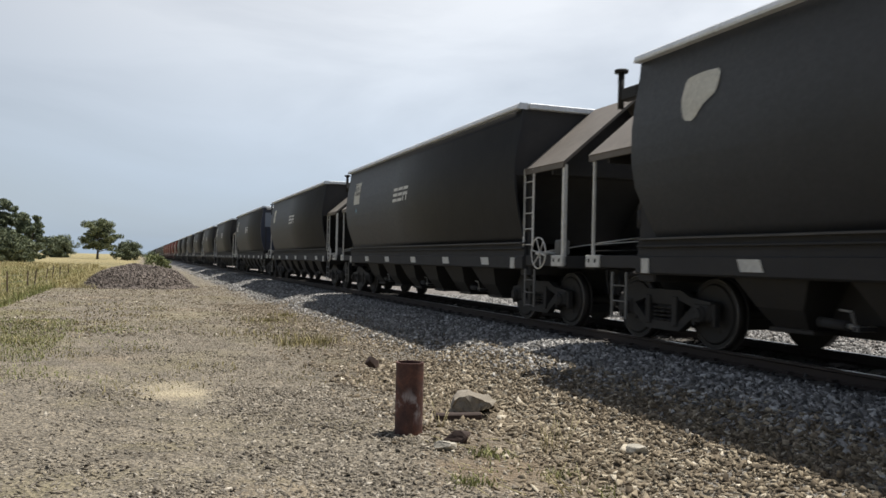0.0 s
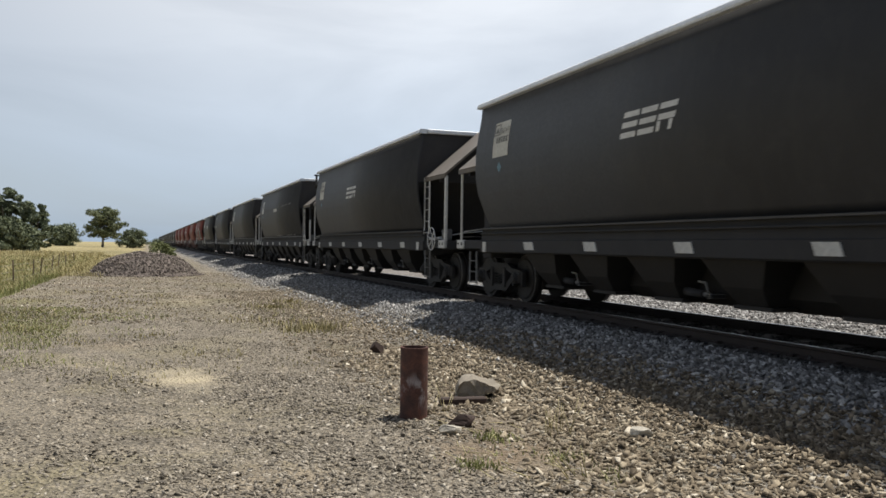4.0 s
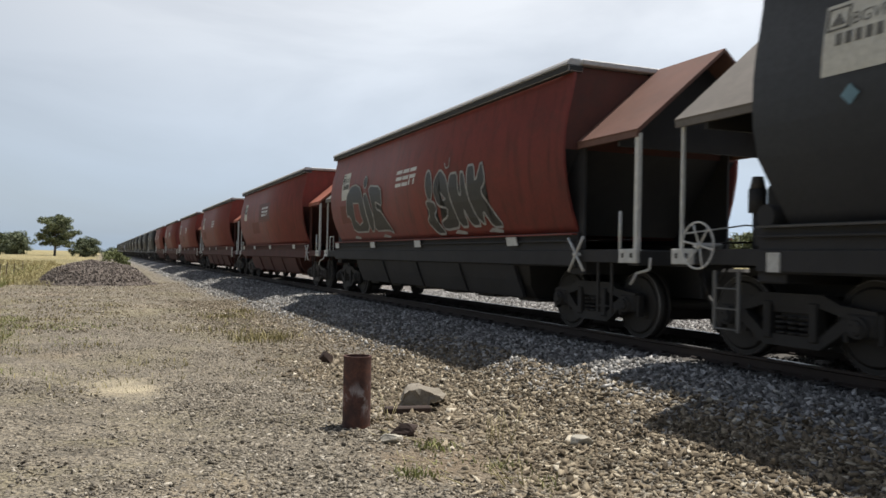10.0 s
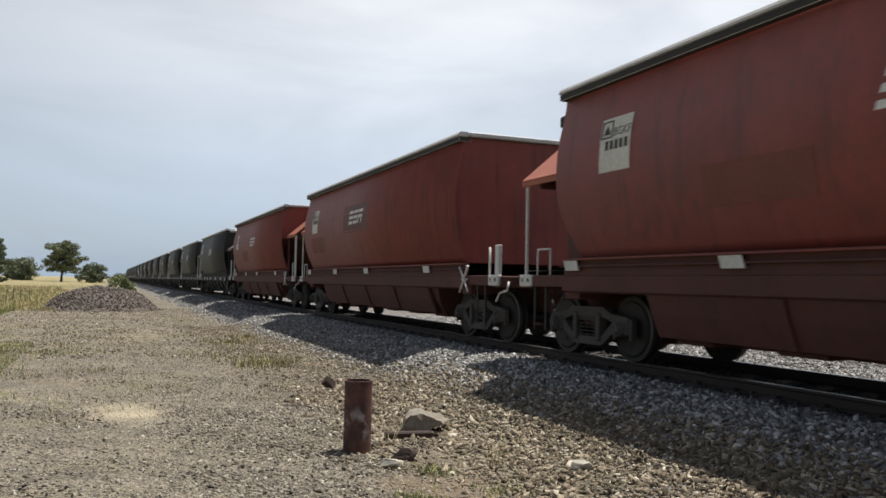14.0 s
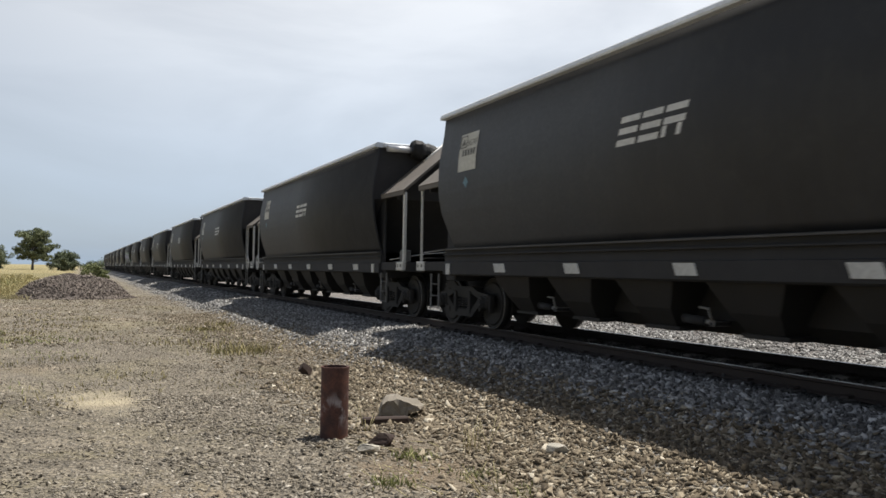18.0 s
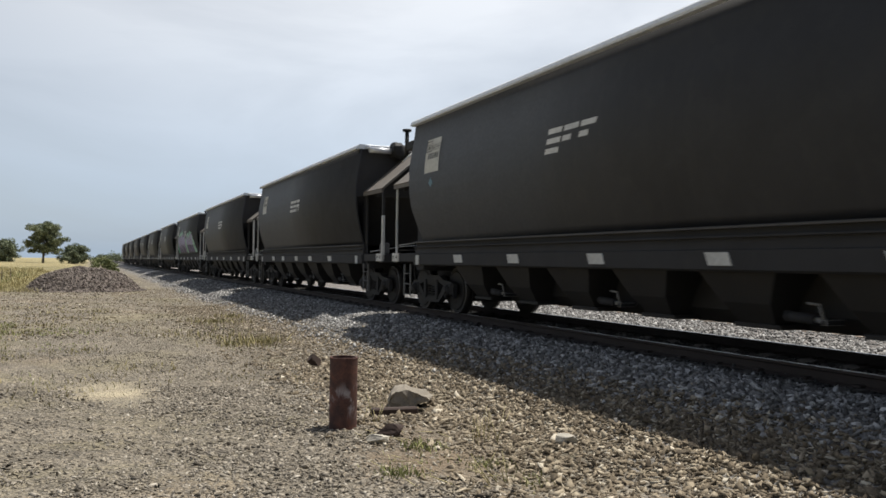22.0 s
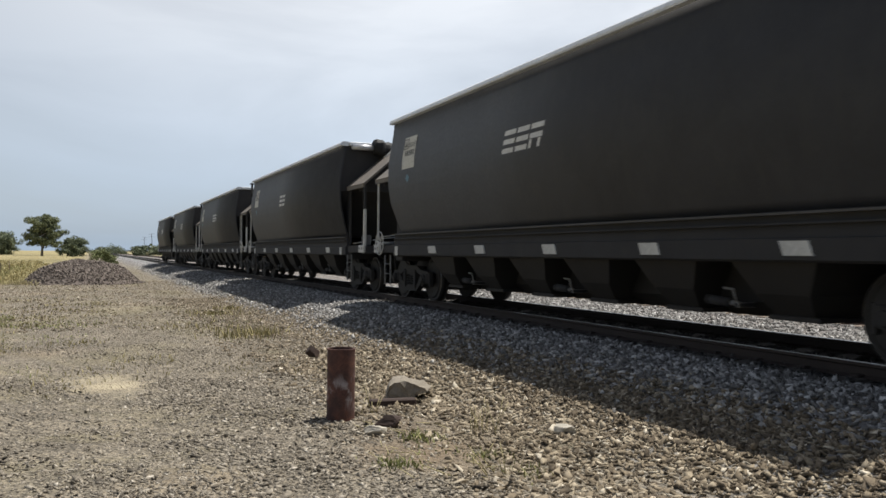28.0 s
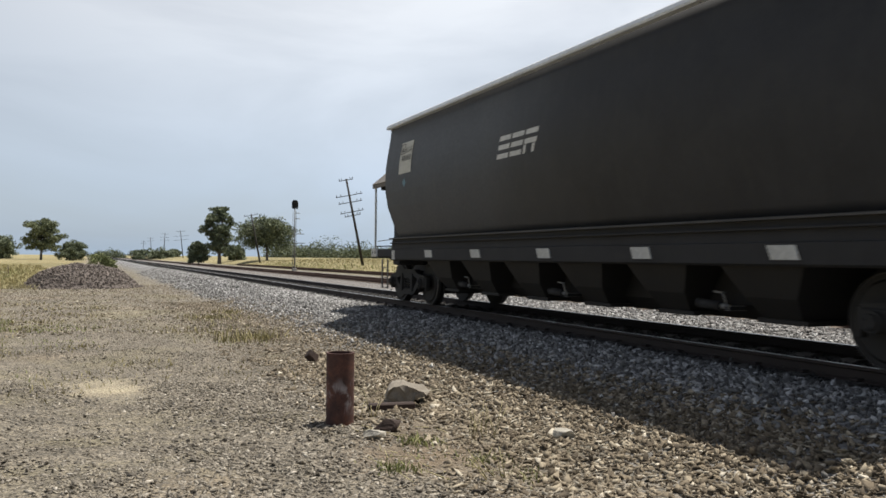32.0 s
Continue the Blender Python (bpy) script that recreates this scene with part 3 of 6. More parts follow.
p3, s3 = strew(rng, 17000, 8.9, 14.6, 5.0, 34.0, 0.04, 0.09, 1.5)
p4, s4 = strew(rng, 7000, 6.5, 8.9, 2.0, 30.0, 0.04, 0.07, 1.5)
brown = p[:, 0] < np.interp(p[:, 1], [0, 7, 11, 16, 22, 30], [5.7, 5.2, 4.75, 4.5, 4.3, 4.15]) + rng.normal(0, 0.3, len(p))
pb, sb = p[brown], s[brown]
tagged(scatter("ballast_stones", np.concatenate([p[~brown], p2, p3]), np.concatenate([s[~brown], s2, s3]), M_BALLAST, rng), "broken blue-grey ballast stones heaped beside the rails", "ballast", kind="stuff")
tagged(scatter("bed_stones", p4, s4, M_BEDSTONE, rng), "dark ballast stones between the rails", "ballast", kind="stuff")
p, s = strew(rng, 46000, 2.0, 5.0, 2.5, 30.0, 0.014, 0.062, 2.0, keep=lambda x, y: 0.2 + 0.8 * np.clip((x - 2.2) / 1.6, 0, 1))
p2, s2 = strew(rng, 105000, -4.5, 3.4, 4.6, 22.0, 0.011, 0.044, 2.3, keep=lambda x, y: (0.6 + 0.4 * np.sin(x * 1.3 + 0.7 * y) * np.sin(0.8 * y)) * np.clip(1.25 - y / 26, 0.15, 1))
p5, s5 = strew(rng, 17000, 2.3, 5.3, 3.2, 13.0, 0.028, 0.085, 1.7, keep=lambda x, y: np.clip((x - 2.3 - 0.3 * np.sin(2.1 * y)) / 1.0, 0.12, 1))
p3, s3 = strew(rng, 9000, -4.3, 4.2, 18.0, 48.0, 0.03, 0.08, 2.4)


def bare(p, s):
    """Fewer stones where the soil shows by the post and on the sandy spot."""
    k = np.minimum(np.hypot((p[:, 0] - 2.6) / 0.62, (p[:, 1] - 6.2) / 1.0), np.hypot((p[:, 0] - 2.85) / 0.45, (p[:, 1] - 7.3) / 0.5)) > 0.45 + 0.75 * rng.random(len(p))
    k |= rng.random(len(p)) < 0.24
    k &= np.hypot((p[:, 0] - 0.28) / 0.5, (p[:, 1] - 10.7) / 1.25) > 0.5 + 0.75 * rng.random(len(p))
    return p[k], s[k]


(p, s), (p2, s2), (p5, s5) = bare(p, s), bare(p2, s2), bare(p5, s5)
p6, s6 = strew(rng, 26000, -1.0, 3.0, 4.6, 11.0, 0.016, 0.054, 2.1, keep=lambda x, y: np.clip(0.25 + 0.55 * (x - 0.2 + 0.5 * np.sin(1.3 * y)), 0.12, 1))
(p6, s6) = bare(p6, s6)
tagged(scatter("yard_shards", np.concatenate([p2, p6]), np.concatenate([s2, s6]), M_YARDSTONE, rng, sink=0.34, flat=0.28, tilt=0.22), "flat grey-brown stone shards trodden into the yard", "gravel", kind="stuff")
tagged(scatter("gravel_stones", np.concatenate([p, p3, p5, pb]), np.concatenate([s, s3, s5, sb]), M_BROWNSTONE, rng, sink=0.3, flat=0.36, tilt=0.27), "small brown and grey stones strewn over the yard", "gravel", kind="stuff")


# ---- the rusty post and what lies round it ----
def build_post():
    bm = bmesh.new()
    r = 0.135
    tube(bm, (0, 0, -0.1), (0, 0, 0.70), r, seg=24, caps=False)
    tube(bm, (0, 0, -0.1), (0, 0, 0.70), r - 0.014, seg=24, caps=False)
    tube(bm, (0, 0, 0.35), (0, 0, 0.36), r - 0.014, seg=24)
    post = new("rusty_pipe_post")
    post.location = (2.27, 7.74, 0.0)
    tagged(post, "short rusted steel pipe post with white paint scuffs, set in gravel", "post")
    part("pipe", bm, M_POST, post)
    bm = bmesh.new()
    n = 24
    for i in range(n):
        a, b = 2 * math.pi * i / n, 2 * math.pi * (i + 1) / n
        q = [(x * math.cos(t), x * math.sin(t)) for x, t in ((r + 0.002, a), (r + 0.002, b), (r - 0.017, b), (r - 0.017, a))]
        poly(bm, [(*q[0], 0.703), (*q[1], 0.703), (*q[2], 0.703), (*q[3], 0.703)])
        poly(bm, [(*q[0], 0.683), (*q[1], 0.683), (*q[1], 0.703), (*q[0], 0.703)])
    part("collar", bm, M_POST, post)


def rock(name, loc, size, mat, seed, label, turn=0.0, cuts=3):
    bm = bmesh.new()
    bmesh.ops.create_icosphere(bm, subdivisions=cuts, radius=0.5)
    r = random.Random(seed)
    planes = [(Vector((r.gauss(0, 1), r.gauss(0, 1), r.gauss(0, 0.8))).normalized(), r.uniform(0.22, 0.40)) for _ in range(11)]
    for v in bm.verts:
        for nrm, d in planes:
            k = v.co.dot(nrm)
            if k > d:
                v.co -= nrm * (k - d)
        v.co += Vector((r.gauss(0, 1), r.gauss(0, 1), r.gauss(0, 1))) * 0.006
        v.co = Vector((v.co.x * size[0], v.co.y * size[1], v.co.z * size[2]))
    ob = place(name, finish(name, bm, mat), m=pose(loc[0], loc[1], loc[2], 0, 0, turn))
    return tagged(ob, label, "rock")


M_DARKIRON = worn("dark_rusted_iron", (0.045, 0.028, 0.022), 0.85, dust=(0.09, 0.06, 0.045))
M_DARKROCK = worn("dark_grey_rock", (0.225, 0.198, 0.158), 0.9, stain=8.0, grain=40.0, bump_amount=0.4)
build_post()
bm = bmesh.new()
prism(bm, [(-0.27, 0.0), (-0.29, 0.10), (-0.20, 0.25), (-0.05, 0.28), (0.14, 0.23), (0.31, 0.15), (0.28, 0.11), (0.12, 0.07), (0.05, 0.0)], "y", -0.18, 0.18)
bmesh.ops.triangulate(bm, faces=[f for f in bm.faces if len(f.verts) > 4])
bmesh.ops.subdivide_edges(bm, edges=bm.edges[:], cuts=2, use_grid_fill=True)
vr = random.Random(3)
for v in bm.verts:
    k = 0.86 - 0.22 * (v.co.y > 0.1) - 0.10 * (v.co.y < -0.1)
    v.co = Vector((v.co.x * k + vr.gauss(0, 0.008), v.co.y + vr.gauss(0, 0.01), v.co.z * k + vr.gauss(0, 0.006)))
tagged(place("rock_slab", finish("rock_slab", bm, M_DARKROCK), m=pose(3.34, 8.72, 0.0, 0, 0, -25)), "grey broken rock slab lying beside the pipe post", "rock")
rock("pale_rock", (3.97, 6.38, 0.06), (0.32, 0.12, 0.13), M_PALEROCK, 5, "small white elongated stone on the gravel", -38)
rock("pale_rock", (2.38, 6.98, 0.05), (0.24, 0.2, 0.13), M_PALEROCK, 8, "pale rough stone at the foot of the post", 10)
rock("brown_rock", (2.60, 7.26, 0.05), (0.36, 0.18, 0.16), M_DARKIRON, 11, "dark brown stone near the pipe post", -15)
rock("brown_rock", (3.20, 12.45, 0.09), (0.26, 0.2, 0.26), M_DARKIRON, 14, "rusty brown lump behind the pipe post")
bm = bmesh.new()
box(bm, -0.25, 0.25, -0.05, 0.05, 0.0, 0.09, 0.015)
box(bm, -0.05, 0.02, 0.03, 0.28, 0.01, 0.05, 0.01)
tagged(place("iron_bar", finish("iron_bar", bm, M_DARKIRON), m=pose(2.98, 8.22, 0.0, 0, 0, -8)), "rusted iron bar lying on the gravel", "scrap iron")


def build_mound():
    cx, cy = -0.25, 45.5
    r = np.random.default_rng(5)

    def height(x, y):
        u = np.hypot((x - cx) / 2.75, (y - cy) / 2.9)
        return 1.10 * np.clip(1 - u ** 2.9, 0, None) * (1 + 0.08 * np.sin(3 * x) * np.sin(2.3 * y))
    n = 36
    X, Y = np.meshgrid(np.linspace(cx - 3.6, cx + 3.6, n), np.linspace(cy - 3.3, cy + 3.3, n))
    Z = height(X, Y) + ground_z(X, Y) - 0.03
    v = np.stack([X, Y, Z], -1).reshape(-1, 3)
    i = np.arange((n - 1) * n).reshape(n - 1, n)[:, :-1].ravel()
    mound = new("gravel_mound", mesh_arrays("heap", v, np.stack([i, i + 1, i + n + 1, i + n], -1), M_MOUND))
    tagged(mound, "low heap of dark grey crushed stone beside the line", "gravel heap")
    k = 10000
    a, q = r.uniform(0, 6.283, k), np.sqrt(r.random(k))
    x, y = cx + 2.95 * q * np.cos(a), cy + 3.1 * q * np.sin(a)
    st = scatter("heap_rubble", np.stack([x, y, height(x, y) + ground_z(x, y)], -1), 0.03 + 0.075 * r.random(k) ** 2, M_MOUNDSTONE, r)
    st.parent = mound
    st["kind"] = "stuff"


M_MOUND = worn("heap_fines", (0.155, 0.129, 0.112), 0.95, grain=30, bump_amount=0.6)
M_MOUNDSTONE = stone_material("heap_stone", [(0.0, (0.065, 0.052, 0.047)), (0.4, (0.145, 0.119, 0.104)), (0.8, (0.220, 0.187, 0.161)), (1.0, (0.35, 0.305, 0.26))])
build_mound()


# ---- plants ----
def leaf_material(name, dark, light):
    m, nt, b = material(name, 0.75)
    geo = nt.nodes.new("ShaderNodeNewGeometry")
    c = ramp_node(nt, geo.outputs["Random Per Island"], [(0.0, dark), (0.6, tuple((a + b_) / 2 for a, b_ in zip(dark, light))), (1.0, light)])
    nt.links.new(c, b.inputs["Base Color"])
    return m


M_GUM = leaf_material("gum_leaf", (0.085, 0.104, 0.052), (0.245, 0.27, 0.145))
M_DARKLEAF = leaf_material("dark_leaf", (0.078, 0.098, 0.058), (0.205, 0.235, 0.135))
M_SCRUB = leaf_material("scrub_leaf", (0.08, 0.10, 0.035), (0.25, 0.27, 0.11))
M_BARK = worn("grey_bark", (0.17, 0.145, 0.12), 0.9)
M_STRAW = leaf_material("dry_grass", (0.29, 0.255, 0.12), (0.55, 0.48, 0.26))
M_GREENGRASS = leaf_material("green_grass", (0.14, 0.16, 0.05), (0.35, 0.355, 0.135))
M_SPARSE = leaf_material("thin_weeds", (0.16, 0.14, 0.06), (0.42, 0.36, 0.17))


def leaves(r, clumps, n, size):
    """Many small leaf blades gathered in uneven clumps: centre, radii, weight."""
    w = np.array([c[2] for c in clumps], float)
    pick = r.choice(len(clumps), n, p=w / w.sum())
    d = r.normal(0, 1, (n, 3))
    d /= np.linalg.norm(d, axis=1)[:, None]
    d *= (r.random(n) ** 0.45)[:, None]
    c = np.array([c[0] for c in clumps])[pick] + d * np.array([c[1] for c in clumps])[pick]
    u, v = r.normal(0, 1, (n, 3)), r.normal(0, 1, (n, 3))
    u /= np.linalg.norm(u, axis=1)[:, None]
    v -= u * (u * v).sum(1)[:, None]
    v /= np.linalg.norm(v, axis=1)[:, None]
    s = size * (0.6 + 0.8 * r.random(n))[:, None]
    q = np.stack([c - u * s, c - v * s * 0.4, c + u * s, c + v * s * 0.4], 1)
    return q.reshape(-1, 3), np.arange(4 * n).reshape(n, 4)


def build_tree(name, x, y, h, w, seed, mat, label, trunk=0.35, n=4200, low=False, size=0.16, lumps=26):
    r = np.random.default_rng(seed)
    t = new(name)
    z = float(ground_z(x, y))
    t.location = (x, y, z)
    tagged(t, label, "bush" if low else "tree")
    base = 0.05 if low else trunk * h
    bm = bmesh.new()
    tr = max(0.05, 0.035 * h)
    tips = []
    lean = r.normal(0, 0.05, 2)
    prev = Vector((0, 0, -0.1))
    for k in range(4):
        nxt = Vector((lean[0] * h * (k + 1) / 4, lean[1] * h * (k + 1) / 4, h * 0.6 * (k + 1) / 4))
        tube(bm, prev, nxt, tr * (1 - 0.2 * k), tr * (0.8 - 0.2 * k), seg=8)
        prev = nxt
    clumps = []
    m = int(lumps * 1.7) if not low else 20
    for k in range(m):
        a = 2 * math.pi * (k * 0.382 + r.random() * 0.1)
        e = (k + 0.5) / m
        zz = base + (h - base) * (0.08 + 0.84 * e)
        shape = math.sin(math.pi * min(0.98, 0.18 + 0.74 * e)) ** 0.7
        rr = 0.5 * w * shape * (0.25 + 0.68 * r.random())
        c = (rr * math.cos(a), rr * math.sin(a), zz)
        cr = w * (0.10 + 0.08 * r.random())
        for _ in range(5):
            off = r.normal(0, 0.48, 3) * cr
            sr = cr * (0.42 + 0.45 * r.random())
            clumps.append(((c[0] + off[0], c[1] + off[1], c[2] + off[2] * 0.8), (sr * 1.15, sr * 1.15, sr * 0.7), sr ** 2))
        if k % 2 == 0:
            st = Vector((lean[0] * h * 0.4, lean[1] * h * 0.4, max(0.0, base * 0.8 + 0.25 * (zz - base))))
            tube(bm, st, Vector(c), tr * 0.35, tr * 0.1, seg=6)
    part("trunk", bm, M_BARK, t)
    v, q = leaves(r, clumps, int(n * 1.5), size)
    v[:, 2] = np.maximum(v[:, 2], 0.02)
    place("crown", mesh_arrays("crown", v, q, mat), t)
    return t


# left of the line
build_tree("gum_tree", -7.1, 150, 6.5, 6.2, 1, M_GUM, "spreading green gum tree on bare trunks in dry grass", 0.2, 11000, size=0.16, lumps=17)
build_tree("gum_tree", -16.0, 111, 7.8, 4.6, 2, M_DARKLEAF, "tall dark green gum tree at the paddock edge", 0.03, 12000, size=0.17, lumps=15)
build_tree("gum_tree", -12.9, 109, 6.0, 4.4, 3, M_DARKLEAF, "dark green gum tree with a rounded crown", 0.03, 10000, size=0.17, lumps=14)
build_tree("gum_tree", -18.6, 103, 6.9, 6.0, 4, M_DARKLEAF, "broad dark green gum tree at the paddock edge", 0.02, 12000, size=0.17, lumps=18)
build_tree("gum_tree", -15.0, 104, 3.9, 4.6, 15, M_DARKLEAF, "dark green gum tree with low branches", 0.02, 9000, size=0.16)
build_tree("green_bush", -17.4, 102, 3.0, 5.5, 16, M_DARKLEAF, "dark scrub under the gum trees at the paddock edge", low=True, n=5000, size=0.16)
build_tree("green_bush", -13.4, 106, 2.6, 4.6, 17, M_DARKLEAF, "dark scrub under the gum trees at the paddock edge", low=True, n=4000, size=0.16)
build_tree("low_tree", -13.8, 160, 3.5, 6.4, 5, M_DARKLEAF, "low rounded dark tree beyond the paddock", 0.04, 8000, size=0.17)
build_tree("low_tree", -2.4, 151, 3.0, 4.8, 6, M_DARKLEAF, "low rounded dark tree beyond the paddock", 0.04, 7000, size=0.16)
build_tree("green_bush", 0.9, 71, 1.7, 2.4, 7, M_SCRUB, "light green trackside bush", low=True, n=2200, size=0.08)
build_tree("green_bush", 1.6, 74, 1.3, 1.4, 8, M_SCRUB, "light green trackside bush", low=True, n=1800, size=0.08)
build_tree("gum_tree", 19.9, 138.6, 9.9, 5.0, 11, M_DARKLEAF, "tall narrow gum tree with a pale trunk in the paddock", 0.14, 7000, size=0.22)
build_tree("shade_tree", 25.5, 127.5, 6.2, 10.0, 12, M_DARKLEAF, "wide flat-topped shade tree with a gnarled trunk", 0.36, 9000, size=0.20, lumps=20)
build_tree("low_tree", 16.8, 141, 3.6, 3.6, 13, M_DARKLEAF, "low dark tree beside the tall gum", 0.08, 2600, size=0.22)
build_tree("low_tree", 23.6, 146, 2.6, 4.2, 14, M_DARKLEAF, "low dark bushy tree in the paddock", 0.05, 2200, size=0.22)
for i, (tx, ty, th, tw) in enumerate(((15.5, 278, 2.9, 9.0), (21.5, 280, 3.1, 8.0), (27, 300, 2.4, 7.0), (10.5, 400, 2.8, 14.0), (6.0, 420, 2.2, 10.0))):
    build_tree("far_bush", tx, ty, th, tw, 40 + i, M_DARKLEAF, "dark rounded scrub far along the line", low=True, n=1500, size=0.35)
for i, (tx, ty, th, tw) in enumerate(((72.8, 68.4, 6.4, 4.6), (75.5, 66.5, 4.8, 8.0), (79.5, 61.0, 5.2, 9.0), (69.0, 73.5, 4.0, 6.0))):
    build_tree("paddock_tree", tx, ty, th, tw, 90 + i, M_GUM, "green rounded tree in the paddock beyond the siding", 0.05, 5000, size=0.18)
for i in range(20):
    e = i / 19
    a = radians(13.0 + 47.0 * e)
    d = 300 - 90 * e
    build_tree("far_tree", d * math.sin(a), d * math.cos(a), 2.7 + 0.5 * math.sin(i * 2.4), 21.0 + 4.0 * math.sin(i * 1.7), 60 + i, M_DARKLEAF,
               "dark green tree in the far treeline across the paddock", 0.02, 4200, size=0.36)


# ---- the line-side signal ----
def build_signal(x, y):
    sg = new("railway_signal")
    z = float(ground_z(x, y))
    sg.location = (x, y, z)
    tagged(sg, "colour light railway signal on a galvanised mast", "signal")
    part("mast", tube(bmesh.new(), (0, 0, -0.1), (0, 0, 6.3), 0.07, 0.055, seg=12), M_SIGNAL, sg)
    bm = bmesh.new()
    prism(bm, [(-0.26, 6.1), (0.26, 6.1), (0.32, 6.25), (0.32, 6.75), (0.18, 6.95), (-0.18, 6.95), (-0.32, 6.75), (-0.32, 6.25)], "y", -0.03, 0.0)
    tube(bm, (0, -0.03, 6.65), (0, -0.28, 6.65), 0.11, seg=14)
    tube(bm, (0, -0.03, 6.35), (0, -0.24, 6.35), 0.09, seg=14)
    part("head", bm, M_BLACKP, sg, "black signal head with hooded lamps")
    for zz, w in ((5.65, 0.5), (5.1, 0.5), (3.6, 0.95), (2.7, 0.95)):
        bm = bmesh.new()
        box(bm, -0.05, w, -0.03, 0.03, zz, zz + 0.07, 0.008)
        part("arm", bm, M_SIGNAL, sg)
    bm = bmesh.new()
    box(bm, -0.2, 0.2, -0.2, 0.2, -0.1, 0.25, 0.02)
    part("footing", bm, M_CONC, sg)
    for s in (-0.16, 0.16):
        bm = bmesh.new()
        box(bm, s - 0.015, s + 0.015, 0.1, 0.13, 0.2, 5.9)
        part("ladder_rail", bm, M_SIGNAL, sg)


build_signal(18.6, 79.6)


# ---- telegraph poles, leaning, with their crossarms ----
def build_pole(x, y, h, lean, arms, turn=0.0):
    z = float(ground_z(x, y))
    p = new("telegraph_pole")
    p.matrix_basis = pose(x, y, z, 0, lean, turn)
    tagged(p, "old leaning timber telegraph pole with bare crossarms", "telegraph pole", "poles along the line")
    part("pole", tube(bmesh.new(), (0, 0, -0.3), (0, 0, h), 0.14, 0.09, seg=10), M_POLE, p)
    for d, w in arms:
        bm = bmesh.new()
        box(bm, -w / 2, w / 2, 0.09, 0.16, h - d - 0.035, h - d + 0.035, 0.01)
        for k in (-0.46, -0.3, 0.3, 0.46):
            tube(bm, (k * w, 0.125, h - d + 0.05), (k * w, 0.125, h - d + 0.2), 0.025, 0.04, seg=6)
        part("crossarm", bm, M_POLE, p)


build_pole(23.6, 73.3, 8.2, -12, ((0.1, 1.4), (1.55, 2.6), (2.2, 2.3), (3.1, 2.3), (3.45, 1.6)))
build_pole(22.6, 117.9, 7.1, -11, ((0.2, 2.0), (1.6, 2.4), (2.3, 2.4)))
build_pole(26.2, 256.7, 8.2, -6, ((0.3, 2.4), (1.7, 4.5), (2.8, 4.0)))
build_pole(24.4, 304.0, 8.6, 3, ((0.3, 2.4), (1.5, 3.0), (2.5, 3.0)))
build_pole(26.0, 386.0, 8.6, -4, ((0.3, 2.4), (1.5, 3.0)))
build_pole(27.7, 479.0, 8.6, 2, ((0.3, 2.4), (1.5, 3.0)))


# ---- the fence along the paddock ----
def build_fence():
    f = new("wire_fence")
    tagged(f, "rusty steel picket fence with slack wires in long grass", "fence")
    ys = (27.4, 31.5, 34.6, 39.8, 43.1, 47.0, 51.5, 56.0, 61.0)
    r = random.Random(6)
    tops = []
    for y in ys:
        x, h, l = -4.85 + r.uniform(-0.08, 0.08), r.uniform(0.78, 0.98), r.uniform(-5, 7)
        z = float(ground_z(x, y))
        bm = bmesh.new()
        box(bm, -0.025, 0.025, -0.025, 0.025, -0.2, h)
        part("picket", bm, M_TIMBER, f, m=pose(x, y, z, r.uniform(-3, 3), l, 0))
        tops.append((x + math.sin(radians(l)) * h * 0.8, y, z + h * 0.8))
    for d in (0.0, 0.25, 0.5):
        part("wire", path_tube(bmesh.new(), [(x, y, z - d) for x, y, z in tops], 0.004, 4), M_SIGNAL, f)


build_fence()


# ---- grass ----
def blades(r, x, y, hlo, hhi, width):
    n = len(x)
    z = ground_z(x, y)
    h = hlo + (hhi - hlo) * r.random(n)
    a = r.uniform(0, 6.283, n)
    lean = r.normal(0, 0.35, (n, 2)) * h[:, None]
    b = np.stack([x, y, z - 0.01], -1)
    side = np.stack([np.cos(a), np.sin(a), np.zeros(n)], -1) * width
    top = b + np.concatenate([lean, h[:, None]], 1)
    mid = b + np.concatenate([lean * 0.35, h[:, None] * 0.6], 1)
    v = np.stack([b - side, b + side, mid + side * 0.8, mid - side * 0.8, top + side * 0.15, top - side * 0.15], 1).reshape(-1, 3)
    k = 6 * np.arange(n)[:, None]
    q = np.concatenate([k + np.array([[0, 1, 2, 3]]), k + np.array([[3, 2, 4, 5]])])
    return v, q


def grass_patch(name, r, spots, mat, label):
    vs, qs, n = [], [], 0
    for x0, x1, y0, y1, count, hlo, hhi, width in spots:
        x, y = r.uniform(x0, x1, count), r.uniform(y0, y1, count)
        v, q = blades(r, x, y, hlo, hhi, width)
        vs.append(v)
        qs.append(q + n)
        n += len(v)
    tagged(new(name, mesh_arrays(name, np.concatenate(vs), np.concatenate(qs), mat)), label, "grass", kind="stuff")


def tufts(name, r, spots, mat, label):
    vs, qs, n = [], [], 0
    for cx, cy, rad, count, hlo, hhi in spots:
        x, y = cx + r.normal(0, rad, count), cy + r.normal(0, rad, count)
        v, q = blades(r, x, y, hlo, hhi, 0.004 + 0.0004 * cy)
        vs.append(v)
        qs.append(q + n)
        n += len(v)
    tagged(new(name, mesh_arrays(name, np.concatenate(vs), np.concatenate(qs), mat)), label, "grass", kind="stuff")


